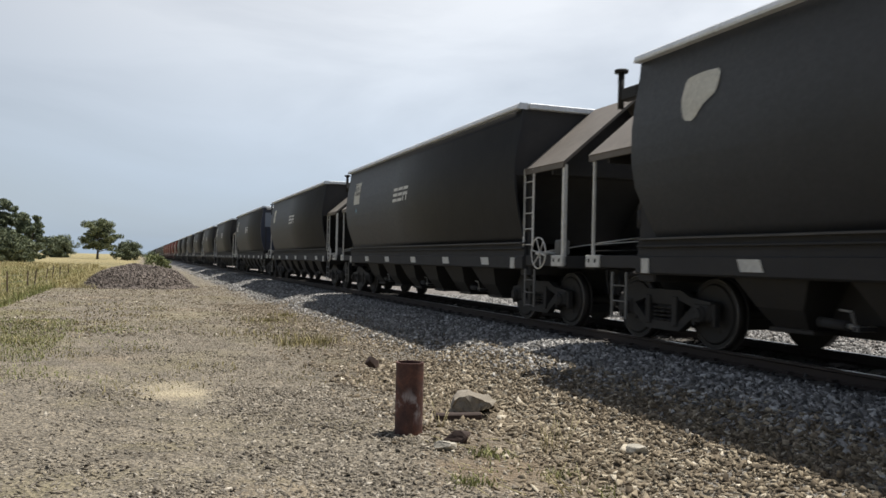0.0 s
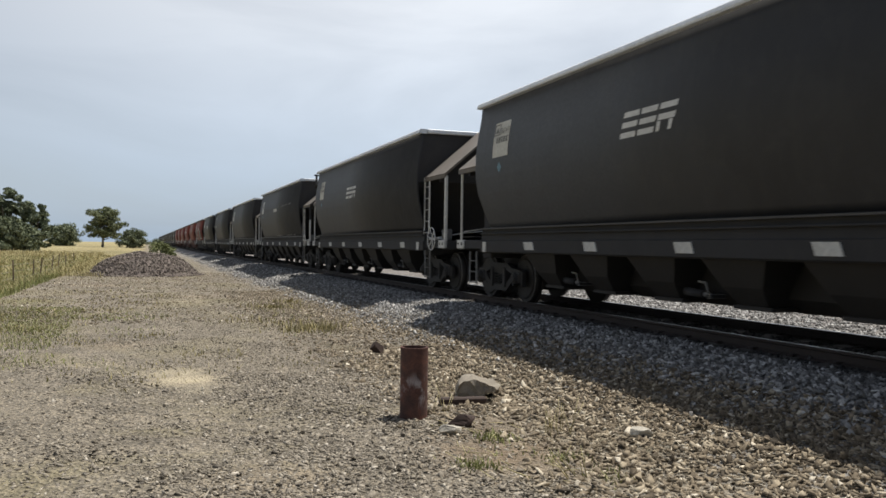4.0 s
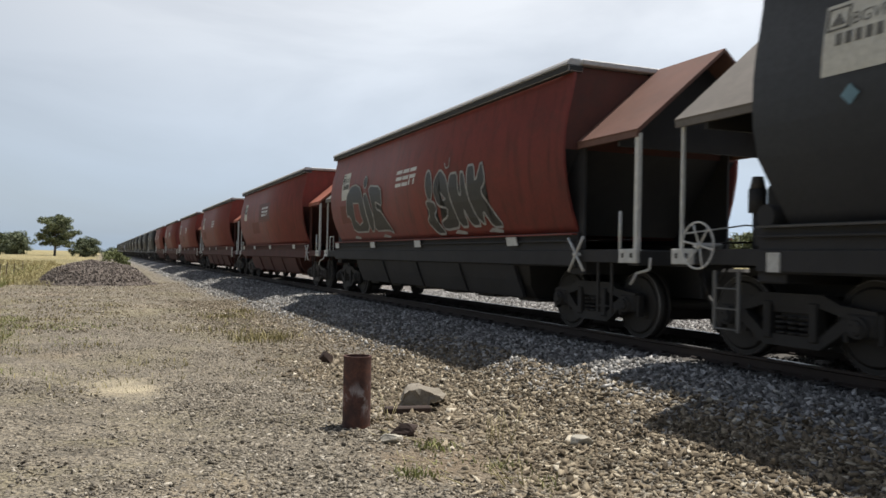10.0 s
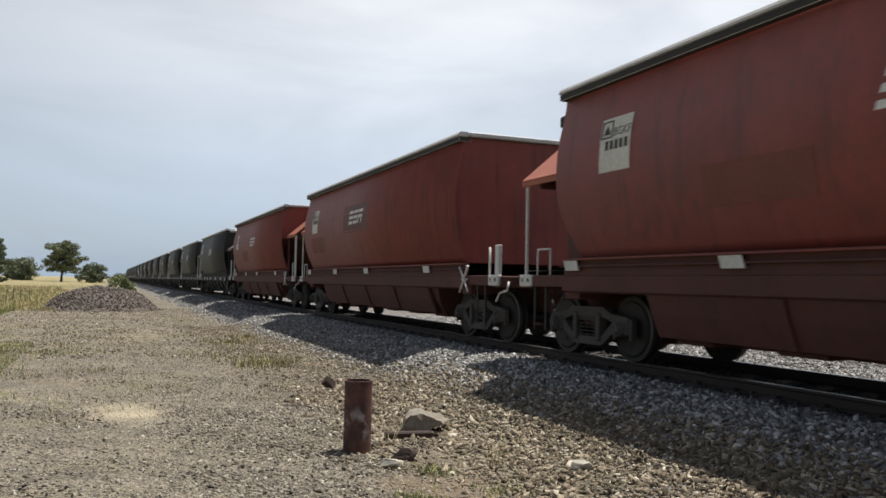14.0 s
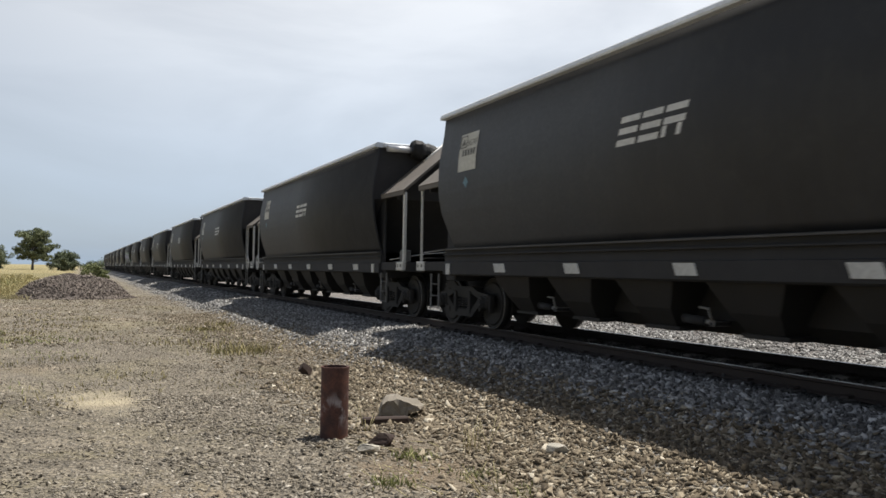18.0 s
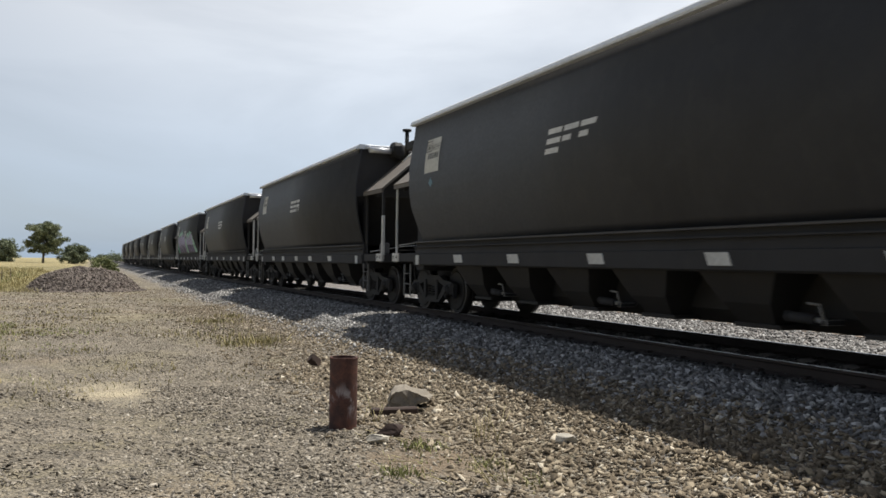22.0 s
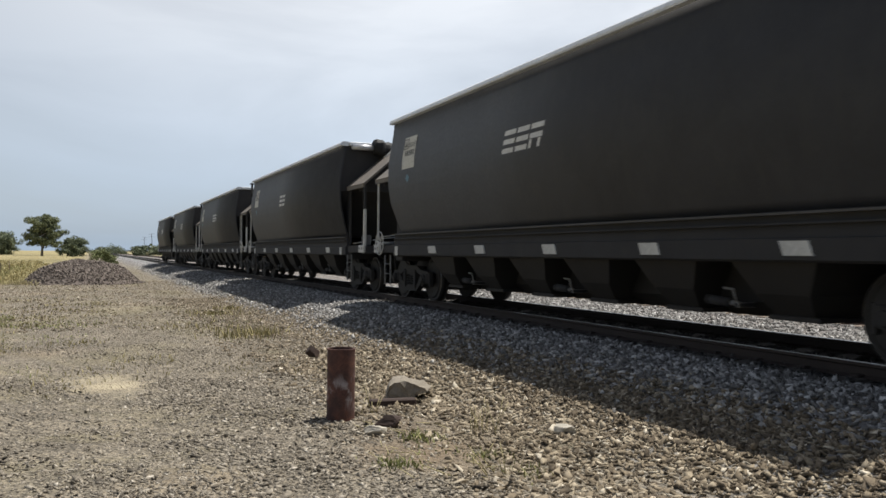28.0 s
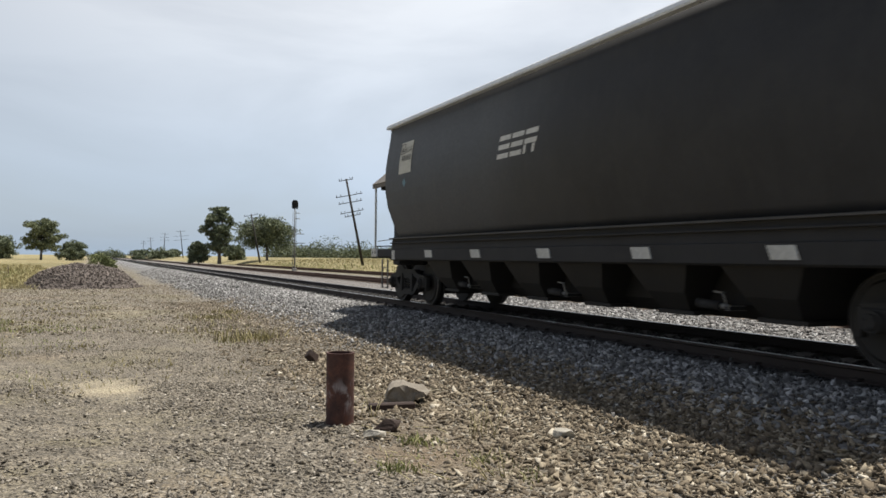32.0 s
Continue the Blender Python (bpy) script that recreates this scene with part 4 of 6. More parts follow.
gr = np.random.default_rng(31)
grass_patch("dry_grass", gr, [(-9.5, -4.3, 22, 45, 9000, 0.08, 0.30, 0.012), (-16, -4.5, 45, 100, 14000, 0.15, 0.4, 0.03), (-4.5, -2.2, 42, 62, 2500, 0.06, 0.25, 0.015), (-4.5, 0.0, 50, 90, 4500, 0.1, 0.3, 0.03),
                             (21.5, 42, 40, 120, 9000, 0.08, 0.22, 0.03)], M_STRAW, "long dry yellow paddock grass")
grass_patch("green_grass", gr, [(-6.5, -4.0, 24, 46, 6500, 0.06, 0.25, 0.012), (-4.6, -1.6, 14.0, 23, 8000, 0.02, 0.075, 0.006), (2.3, 3.5, 15.0, 24.0, 350, 0.02, 0.08, 0.006), (-12, -4.5, 45, 80, 3500, 0.15, 0.35, 0.03), (20.5, 23.5, 50, 110, 900, 0.08, 0.25, 0.03)], M_GREENGRASS, "fading green grass along the fence")
tufts("weed_tufts", gr, [(2.9, 16.2, 0.35, 260, 0.05, 0.22), (2.4, 18.5, 0.7, 200, 0.03, 0.12), (3.0, 21.9, 0.4, 160, 0.05, 0.16), (3.7, 23.8, 0.3, 120, 0.05, 0.15), (2.4, 11.5, 0.5, 120, 0.02, 0.07)]
      + [(float(gr.uniform(-4.2, 1.2)), float(gr.uniform(10, 30)), float(gr.uniform(0.25, 0.9)), int(gr.integers(25, 90)), 0.02, 0.09) for _ in range(20)] + [(float(gr.uniform(-3.6, -0.9)), float(gr.uniform(14, 22)), 0.35, 110, 0.02, 0.08) for _ in range(12)], M_SPARSE, "thin dry weeds in the gravel")
tufts("green_weeds", gr, [(2.71, 6.75, 0.09, 170, 0.02, 0.08), (2.2, 5.95, 0.09, 150, 0.02, 0.08), (2.95, 5.95, 0.1, 90, 0.02, 0.07), (3.05, 5.4, 0.12, 80, 0.02, 0.08), (2.6, 6.3, 0.15, 40, 0.02, 0.05)]
      + [(float(gr.uniform(-4.0, 0.0)), float(gr.uniform(12, 22)), 0.4, 60, 0.02, 0.08) for _ in range(12)], M_GREENGRASS, "small green weeds in the gravel")
# dead stalks by the foot of the bank
bm = bmesh.new()
sr = random.Random(12)
for i in range(16):
    x, y = 3.33 + sr.gauss(0, 0.08), 6.75 + sr.gauss(0, 0.12)
    tube(bm, (x, y, 0.0), (x + sr.gauss(0, 0.05), y + sr.gauss(0, 0.05), sr.uniform(0.12, 0.34)), 0.004, 0.002, seg=4)
for i in range(7):
    x, y = 2.75 + sr.gauss(0, 0.12), 5.45 + sr.gauss(0, 0.1)
    tube(bm, (x, y, 0.01), (x + sr.gauss(-0.06, 0.08), y + sr.gauss(0, 0.05), sr.uniform(0.1, 0.24)), 0.005, 0.002, seg=4)
for i in range(26):
    x, y, a, l = sr.uniform(2.0, 3.1), sr.uniform(5.3, 7.4), sr.uniform(0, 6.28), sr.uniform(0.05, 0.2)
    tube(bm, (x, y, 0.025), (x + l * math.cos(a), y + l * math.sin(a), 0.03 + sr.uniform(0, 0.05)), 0.004, 0.002, seg=4)
for i in range(5):
    x = 2.62 + sr.gauss(0, 0.05)
    tube(bm, (x, 7.9, 0.02), (x + sr.uniform(-0.12, 0.12), 7.95, sr.uniform(0.12, 0.3)), 0.005, 0.002, seg=4)
tagged(place("dead_stalks", finish("dead_stalks", bm, M_STRAW)), "dry brown dead weed stalks in the gravel", "dead weed", kind="stuff")

# ---- the hopper wagons ----
WAGON_L = 16.759
VENT_PIPE = {-2, -1, 0, 1, 2, 4, 6, 7, 18, 19, 20, 22, 23, 25, 27, 28, 29} - {19}
SIDE = {"black": [(1.46, 1.365), (1.57, 1.40), (1.8, 1.465), (2.13, 1.54), (2.45, 1.585), (2.67, 1.595), (2.95, 1.59), (3.2, 1.56), (3.45, 1.515), (3.7, 1.475), (3.88, 1.46)],
        "red": [(1.46, 1.335), (1.57, 1.385), (1.8, 1.47), (2.13, 1.555), (2.45, 1.605), (2.67, 1.615), (2.95, 1.605), (3.2, 1.565), (3.45, 1.505), (3.7, 1.455), (3.88, 1.44)]}
BODY_Y, HOOD_Y = 6.47, 7.96


def side_x(z, c="black"):
    return float(np.interp(z, [p[0] for p in SIDE[c]], [p[1] for p in SIDE[c]]))


def side_sheet(s, c):
    """The bulging side, with its lower corner cut back at the rear."""
    bm = bmesh.new()
    inner = [(x - 0.04, z) for z, x in SIDE[c]]
    outer = [(x, z) for z, x in SIDE[c]]
    prism(bm, [(s * x, z) for x, z in outer + inner[::-1]], "y", -BODY_Y, BODY_Y)
    for f in bm.faces:
        f.smooth = len(f.verts) == 4
    for v in bm.verts:
        if v.co.y > 0:
            v.co.y -= 0.30 * max(0.0, 2.2 - v.co.z) / 0.74
    return bm


def end_sheet(s, c, upright=False):
    """The upright top of the end and the slope that runs down under the body."""
    bm = bmesh.new()
    y0 = s * (BODY_Y - 0.03)
    knee, low = 2.67, 1.46
    t = 0.03 * s
    zs = [z for z, _ in SIDE[c]][::-1]
    for dy in (0, -t):
        for za, zb in zip(zs[:-1], zs[1:]):
            row = []
            for z in (za, zb):
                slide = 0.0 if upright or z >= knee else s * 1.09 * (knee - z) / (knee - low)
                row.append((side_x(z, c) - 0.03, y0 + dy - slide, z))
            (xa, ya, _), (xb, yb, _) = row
            # slot 1, below the knee, takes the colour of the underframe
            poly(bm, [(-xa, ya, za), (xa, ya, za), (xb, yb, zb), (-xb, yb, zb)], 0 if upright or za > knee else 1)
    return bm


def rim(dark_lip):
    bm = bmesh.new()
    for s in (-1, 1):
        if dark_lip:
            box(bm, s * 1.31, s * 1.555, -BODY_Y - 0.02, BODY_Y + 0.02, 3.80, 3.893, 0.006, slot=1)
            prism(bm, [(s * 1.36, 3.897), (s * 1.575, 3.897), (s * 1.578, 3.925), (s * 1.55, 3.965), (s * 1.52, 3.985), (s * 1.36, 3.985)], "y", -BODY_Y - 0.02, BODY_Y + 0.02)
        else:
            prism(bm, [(s * 1.35, 3.872), (s * 1.565, 3.872), (s * 1.572, 3.90), (s * 1.55, 3.955), (s * 1.515, 3.985), (s * 1.35, 3.985)], "y", -BODY_Y - 0.02, BODY_Y + 0.02)
        box(bm, -1.345, 1.345, s * (BODY_Y - 0.1), s * (BODY_Y + 0.07), 3.90 if dark_lip else 3.88, 3.98, 0.012)
    return bm


def roof():
    bm = bmesh.new()
    prism(bm, [(-1.32, 3.84), (1.32, 3.84), (1.32, 3.9), (0.7, 3.95), (-0.7, 3.95), (-1.32, 3.9)], "y", -BODY_Y + 0.1, BODY_Y - 0.1)
    return bm


def hood(s, k):
    bm = bmesh.new()
    y0, y1 = sorted((s * (BODY_Y + 0.02), s * HOOD_Y))
    ez, az, ex = 2.77, 3.97, 1.40
    if k:
        prism(bm, [(k * ex, ez), (0, az), (0, az - 0.05), (k * (ex - 0.02), ez - 0.055)], "y", y0, y1)
        box(bm, k * ex, k * (ex - 0.05), y0 + 0.02, y1 - 0.02, ez - 0.10, ez - 0.03)
    return bm


def gable(s):
    bm = bmesh.new()
    y = s * (HOOD_Y - 0.5)
    prism(bm, [(-1.32, 2.78), (1.32, 2.78), (0, 3.90)], "y", y - 0.015, y + 0.015)
    box(bm, -1.34, 1.34, y - 0.03, y + 0.03, 2.60, 2.78)
    return bm


def gusset(s, k):
    """The side plate that closes the space under the sloping end."""
    x0, x1 = sorted((k * 1.285, k * 1.325))
    return prism(bmesh.new(), [(s * 6.42, 2.76), (s * 6.60, 2.76), (s * 6.60, 1.22), (s * 5.3, 1.22), (s * 5.3, 1.45)], "x", x0, x1)


def ribs(s):
    bm = bmesh.new()
    box(bm, s * 1.30, s * 1.455, -BODY_Y - 0.05, BODY_Y + 0.05, 1.322, 1.348, 0.006)
    return bm


def sill(s):
    bm = bmesh.new()
    prism(bm, [(s * 1.34, 1.46), (s * 1.385, 1.46), (s * 1.405, 1.2), (s * 1.44, 1.19), (s * 1.44, 0.98), (s * 1.40, 0.955), (s * 1.33, 0.955)], "y", -6.55, 6.55)
    return bm


def platform_edge(s, e):
    bm = bmesh.new()
    y0, y1 = sorted((e * 6.55, e * 7.75))
    box(bm, s * 1.30, s * 1.38, y0, y1, 1.03, 1.21, 0.01)
    return bm


def skirt(s):
    """The deep lower side of the red wagons."""
    bm = bmesh.new()
    prism(bm, [(s * 1.34, 1.0), (s * 1.40, 1.0), (s * 1.30, 0.70), (s * 1.18, 0.42), (s * 1.12, 0.42)], "y", -4.55, 4.55)
    for y in (-2.3, 0.0, 2.3):
        prism(bm, [(s * 1.41, 0.95), (s * 1.43, 0.95), (s * 1.34, 0.70), (s * 1.22, 0.42), (s * 1.19, 0.42)], "y", y - 0.06, y + 0.06)
    return bm


def underframe():
    bm = bmesh.new()
    box(bm, -0.28, 0.28, -7.9, 7.9, 0.56, 1.16, 0.02)
    box(bm, -1.36, 1.36, 6.0, 7.9, 1.15, 1.21)
    box(bm, -1.36, 1.36, -7.9, -6.0, 1.15, 1.21)
    for y in (-6.45, 6.45):
        box(bm, -1.33, 1.33, y - 0.2, y + 0.2, 0.85, 1.15, 0.02)
    return bm


def chute():
    """One hopper outlet: a tapering box between two recesses."""
    bm = bmesh.new()
    ring = ((-1, -1), (1, -1), (1, 1), (-1, 1))
    v = [bm.verts.new((sx * 1.33, sy * 0.60, 1.0)) for sx, sy in ring]
    u = [bm.verts.new((sx * 1.16, sy * 0.36, 0.62)) for sx, sy in ring]
    w = [bm.verts.new((sx * 0.98, sy * 0.26, 0.40)) for sx, sy in ring]
    for p, q in ((v, u), (u, w)):
        for i in range(4):
            bm.faces.new((p[i], p[(i + 1) % 4], q[(i + 1) % 4], q[i]))
    bm.faces.new(v)
    bm.faces.new(w)
    return bm


def chute_door():
    return box(bmesh.new(), -1.0, 1.0, -0.34, 0.34, 0.345, 0.398, 0.008)


def door_gear():
    """The housing of the discharge doors between two hopper bottoms."""
    bm = bmesh.new()
    prism(bm, [(-0.55, 0.33), (0.55, 0.33), (0.72, 0.5), (0.72, 0.99), (-0.72, 0.99), (-0.72, 0.5)], "y", -0.60, 0.60)
    return bm


def lever():
    """An air cylinder along the side, its bent arm and the T-shaped release handle."""
    bm = bmesh.new()
    tube(bm, (-1.02, 0.02, 0.49), (-1.02, 0.36, 0.51), 0.055, seg=12, slot=1)
    tube(bm, (-1.02, 0.35, 0.51), (-1.02, 0.39, 0.51), 0.06, seg=12, slot=1)
    tube(bm, (-1.02, -0.10, 0.485), (-1.02, 0.02, 0.49), 0.03, seg=8)
    tube(bm, (-1.04, -0.09, 0.48), (-1.06, -0.05, 0.65), 0.013, seg=6)
    tube(bm, (-1.06, -0.06, 0.645), (-1.06, 0.10, 0.655), 0.015, seg=6)
    box(bm, -1.06, -0.8, -0.14, -0.06, 0.44, 0.50, 0.008, slot=1)
    return bm


def ladder(s_x, y0, y1, z0, z1, n):
    bm = bmesh.new()
    for y in (y0, y1):
        box(bm, s_x - 0.012, s_x + 0.012, y - 0.022, y + 0.022, z0, z1)
    for i in range(n):
        z = z0 + (z1 - z0) * (i + 0.12) / n
        tube(bm, (s_x, y0, z), (s_x, y1, z), 0.011, seg=6)
    return bm


def handwheel():
    bm = bmesh.new()
    n, r = 24, 0.268
    for i in range(n):
        a, b = 2 * math.pi * i / n, 2 * math.pi * (i + 1) / n
        tube(bm, (0, r * math.cos(a), r * math.sin(a)), (0, r * math.cos(b), r * math.sin(b)), 0.013, seg=6, caps=False)
    for i in range(6):
        a = math.pi * i / 3 + 0.2
        tube(bm, (0.03, 0, 0), (0, r * math.cos(a), r * math.sin(a)), 0.012, seg=6)
    tube(bm, (-0.04, 0, 0), (0.35, 0, 0), 0.03, seg=8)
    return bm


def cross_handle():
    """The four-armed brake handle of the red wagons."""
    bm = bmesh.new()
    for a in (0.85, 2.2, 4.0, 5.35):
        tube(bm, (0, 0, 0), (0, 0.31 * math.cos(a), 0.31 * math.sin(a)), 0.018, 0.024, seg=6)
    tube(bm, (-0.04, 0, 0), (0.25, 0, 0), 0.025, seg=8)
    return bm


def end_post(w, d, z0, z1):
    bm = bmesh.new()
    box(bm, -w / 2, w / 2, -d / 2, d / 2, z0, z1, 0.006)
    return bm


def corner_plate():
    bm = bmesh.new()
    box(bm, -0.02, 0.06, -0.20, 0.20, 1.03, 1.215, 0.008)
    box(bm, -0.026, 0.0, -0.11, -0.06, 1.10, 1.16, slot=1)
    box(bm, -0.026, 0.0, 0.08, 0.12, 1.10, 1.16, slot=1)
    return bm


def end_beam():
    bm = bmesh.new()
    box(bm, -1.37, 1.37, -0.12, 0.12, 1.0, 1.2, 0.012)
    return bm


def coupler(s):
    bm = bmesh.new()
    box(bm, -0.11, 0.11, min(s * 7.6, s * 8.2), max(s * 7.6, s * 8.2), 0.72, 0.92, 0.02)
    box(bm, -0.17, 0.15, min(s * 8.1, s * 8.36), max(s * 8.1, s * 8.36), 0.66, 0.98, 0.04)
    path_tube(bm, [(-0.3, s * 7.9, 0.9), (-0.34, s * 8.1, 0.62), (-0.3, s * 8.22, 0.42), (-0.2, s * 8.33, 0.55)], 0.028, 8)
    return bm


def side_frame(s):
    """A cast truss: top chord, bellied bottom chord, two columns, the spring nest between them and the axle boxes."""
    bm = bmesh.new()
    x0, x1 = sorted((s * 0.94, s * 1.06))
    prism(bm, [(-1.06, 0.50), (-1.04, 0.62), (-0.62, 0.66), (-0.42, 0.75), (0.42, 0.75), (0.62, 0.66), (1.04, 0.62), (1.06, 0.50), (0.70, 0.53), (0.40, 0.61), (-0.40, 0.61), (-0.70, 0.53)], "x", x0, x1)
    prism(bm, [(-0.86, 0.53), (-0.72, 0.42), (-0.38, 0.19), (0.38, 0.19), (0.72, 0.42), (0.86, 0.53), (0.66, 0.54), (0.36, 0.31), (-0.36, 0.31), (-0.66, 0.54)], "x", x0, x1)
    for y in (-0.31, 0.31):
        box(bm, s * 0.945, s * 1.09, y - 0.055, y + 0.055, 0.26, 0.66, 0.012)
    for y in (-0.16, 0.0, 0.16):
        for k in range(4):
            tube(bm, (s * 1.0, y, 0.315 + 0.055 * k), (s * 1.0, y, 0.345 + 0.055 * k), 0.07, seg=10, slot=1)
    box(bm, s * 0.95, s * 1.05, -0.27, 0.27, 0.54, 0.62, 0.01, slot=1)
    for y in (-0.875, 0.875):
        box(bm, s * 0.94, s * 1.08, y - 0.17, y + 0.17, 0.36, 0.60, 0.03)
        for k in (-1, 1):
            box(bm, s * 0.95, s * 1.05, y + k * 0.20 - 0.03, y + k * 0.20 + 0.03, 0.30, 0.60, 0.01)
        tube(bm, (s * 0.95, y, 0.46), (s * 1.14, y, 0.46), 0.115, 0.105, seg=14)
        tube(bm, (s * 1.14, y, 0.46), (s * 1.16, y, 0.46), 0.085, 0.07, seg=12)
        for k in range(3):
            r = 0.5 + 2.094 * k
            tube(bm, (s * 1.155, y + 0.05 * math.cos(r), 0.46 + 0.05 * math.sin(r)), (s * 1.172, y + 0.05 * math.cos(r), 0.46 + 0.05 * math.sin(r)), 0.014, seg=6)
    return bm


def bolster():
    bm = bmesh.new()
    box(bm, -1.0, 1.0, -0.2, 0.2, 0.45, 0.72, 0.02)
    box(bm, -0.3, 0.3, -0.3, 0.3, 0.7, 0.86, 0.02)
    box(bm, -0.68, 0.68, -0.62, 0.62, 0.22, 0.47, 0.02)
    return bm


def wheel_set():
    bm = bmesh.new()
    for s in (-1, 1):
        a = s * 0.80
        tube(bm, (a - 0.065, 0, 0), (a + 0.065, 0, 0), 0.46, seg=28)
        tube(bm, (a - s * 0.065, 0, 0), (a - s * 0.09, 0, 0), 0.49, seg=28)
        tube(bm, (a + s * 0.066, 0, 0), (a + s * 0.082, 0, 0), 0.40, 0.37, seg=24)
        tube(bm, (a + s * 0.07, 0, 0), (a + s * 0.12, 0, 0), 0.12, seg=14)
        for k in range(3):
            r = 2.094 * k
            tube(bm, (a + s * 0.07, 0.24 * math.cos(r), 0.24 * math.sin(r)), (a + s * 0.092, 0.24 * math.cos(r), 0.24 * math.sin(r)), 0.035, seg=8)
    tube(bm, (-0.95, 0, 0), (0.95, 0, 0), 0.075, seg=12)
    for s in (-1, 1):
        tube(bm, (s * 0.8652, 0, 0), (s * 0.870, 0, 0), 0.461, 0.452, seg=28, caps=False, slot=1)
    return bm


def plate(w, h):
    bm = bmesh.new()
    box(bm, -0.008, 0.008, -w / 2, w / 2, -h / 2, h / 2)
    for v in bm.verts:
        v.co.y += 0.42 * v.co.z * (1 if w > 0.25 else 0)
    return bm


def decal_bm(polys, off=0.006, step=0.15, c="black"):
    """Flat outlines of (y, z) laid on the curved near side of a wagon, each with its material slot."""
    out = bmesh.new()
    for pts, slot, lift in polys:
        bm = bmesh.new()
        bm.faces.new([bm.verts.new((0, y, z)) for y, z in pts])
        bmesh.ops.triangulate(bm, faces=bm.faces[:])
        z = 1.5
        zs = [p[1] for p in pts]
        while z < 3.9:
            if min(zs) < z < max(zs):
                bmesh.ops.bisect_plane(bm, geom=bm.verts[:] + bm.edges[:] + bm.faces[:], plane_co=(0, 0, z), plane_no=(0, 0, 1))
            z += step
        made = {}
        for f in bm.faces:
            vs = []
            for v in f.verts:
                if v not in made:
                    made[v] = out.verts.new((-side_x(v.co.z, c) - off - lift, v.co.y, v.co.z))
                vs.append(made[v])
            g = out.faces.new(vs)
            g.material_index = slot
        bm.free()
    return out


def word(text, y, z, size, slant=0.0, lean=0.0):
    """The outlines of a word as flat faces on the side; letters run towards smaller y (left to right seen from the track's near side)."""
    cu = bpy.data.curves.new("word", "FONT")
    cu.body, cu.size, cu.resolution_u = text, size, 2
    ob = new("word", cu)
    me = bpy.data.meshes.new_from_object(ob.evaluated_get(bpy.context.evaluated_depsgraph_get()))
    bpy.data.objects.remove(ob)
    bpy.data.curves.remove(cu)
    vs = [(y - v.co.x - slant * v.co.y, z + v.co.y + lean * v.co.x) for v in me.vertices]
    polys = [[vs[i] for i in p.vertices] for p in me.polygons]
    bpy.data.meshes.remove(me)
    return polys


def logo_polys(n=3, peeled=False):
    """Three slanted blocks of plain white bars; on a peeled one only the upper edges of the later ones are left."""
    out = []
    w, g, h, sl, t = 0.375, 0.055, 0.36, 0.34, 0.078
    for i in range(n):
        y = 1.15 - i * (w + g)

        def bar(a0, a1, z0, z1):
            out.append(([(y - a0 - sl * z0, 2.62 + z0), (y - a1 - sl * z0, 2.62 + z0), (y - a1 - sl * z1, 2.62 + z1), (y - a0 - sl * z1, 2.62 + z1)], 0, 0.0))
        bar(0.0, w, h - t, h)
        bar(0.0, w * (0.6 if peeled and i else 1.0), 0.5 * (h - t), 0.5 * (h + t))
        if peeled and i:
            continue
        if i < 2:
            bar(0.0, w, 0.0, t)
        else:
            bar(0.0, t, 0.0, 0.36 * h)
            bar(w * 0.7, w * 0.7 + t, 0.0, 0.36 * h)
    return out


def torn_board(yc, z0, z1, rows):
    """A board of which the edges have flaked away, given by offsets across and shares of its height."""
    return [(rounded([(yc + a, z0 + b * (z1 - z0)) for a, b in rows], 1), 0, 0.0)]


def panel_polys(yc, z0, z1, diamond, code):
    a, b = yc + 0.35, yc - 0.35
    out = [([(a, z0), (b, z0), (b, z1), (a, z1)], 0, 0.0)]

    def bar(p, q, r, s):
        out.append(([(p, r), (q, r), (q, s), (p, s)], 1, 0.004))
    h = z1 - z0
    for p, q, r, s in ((0.02, 0.05, 0.62, 0.95), (0.25, 0.28, 0.62, 0.95), (0.02, 0.28, 0.62, 0.65), (0.02, 0.28, 0.92, 0.95)):
        bar(a - p, a - q, z0 + r * h, z0 + s * h)
    ty = a - 0.15
    out.append(([(ty + 0.08, z0 + 0.69 * h), (ty - 0.08, z0 + 0.69 * h), (ty, z0 + 0.88 * h)], 1, 0.004))
    for i in range(5):
        bar(a - 0.14 - i * 0.108, a - 0.21 - i * 0.108, z0 + 0.40 * h, z0 + 0.57 * h)
    for w in word(code, a - 0.295, z0 + 0.645 * h, 0.165):
        out.append((w, 1, 0.004))
    if diamond:
        out.append(([(yc + 0.03, z0 - 0.30), (yc + 0.13, z0 - 0.2), (yc + 0.03, z0 - 0.1), (yc - 0.07, z0 - 0.2)], 2, 0.0))
    return out


def at(x, y, z, rx=0, ry=0, rz=0):
    return pose(x, y, z, rx, ry, rz)


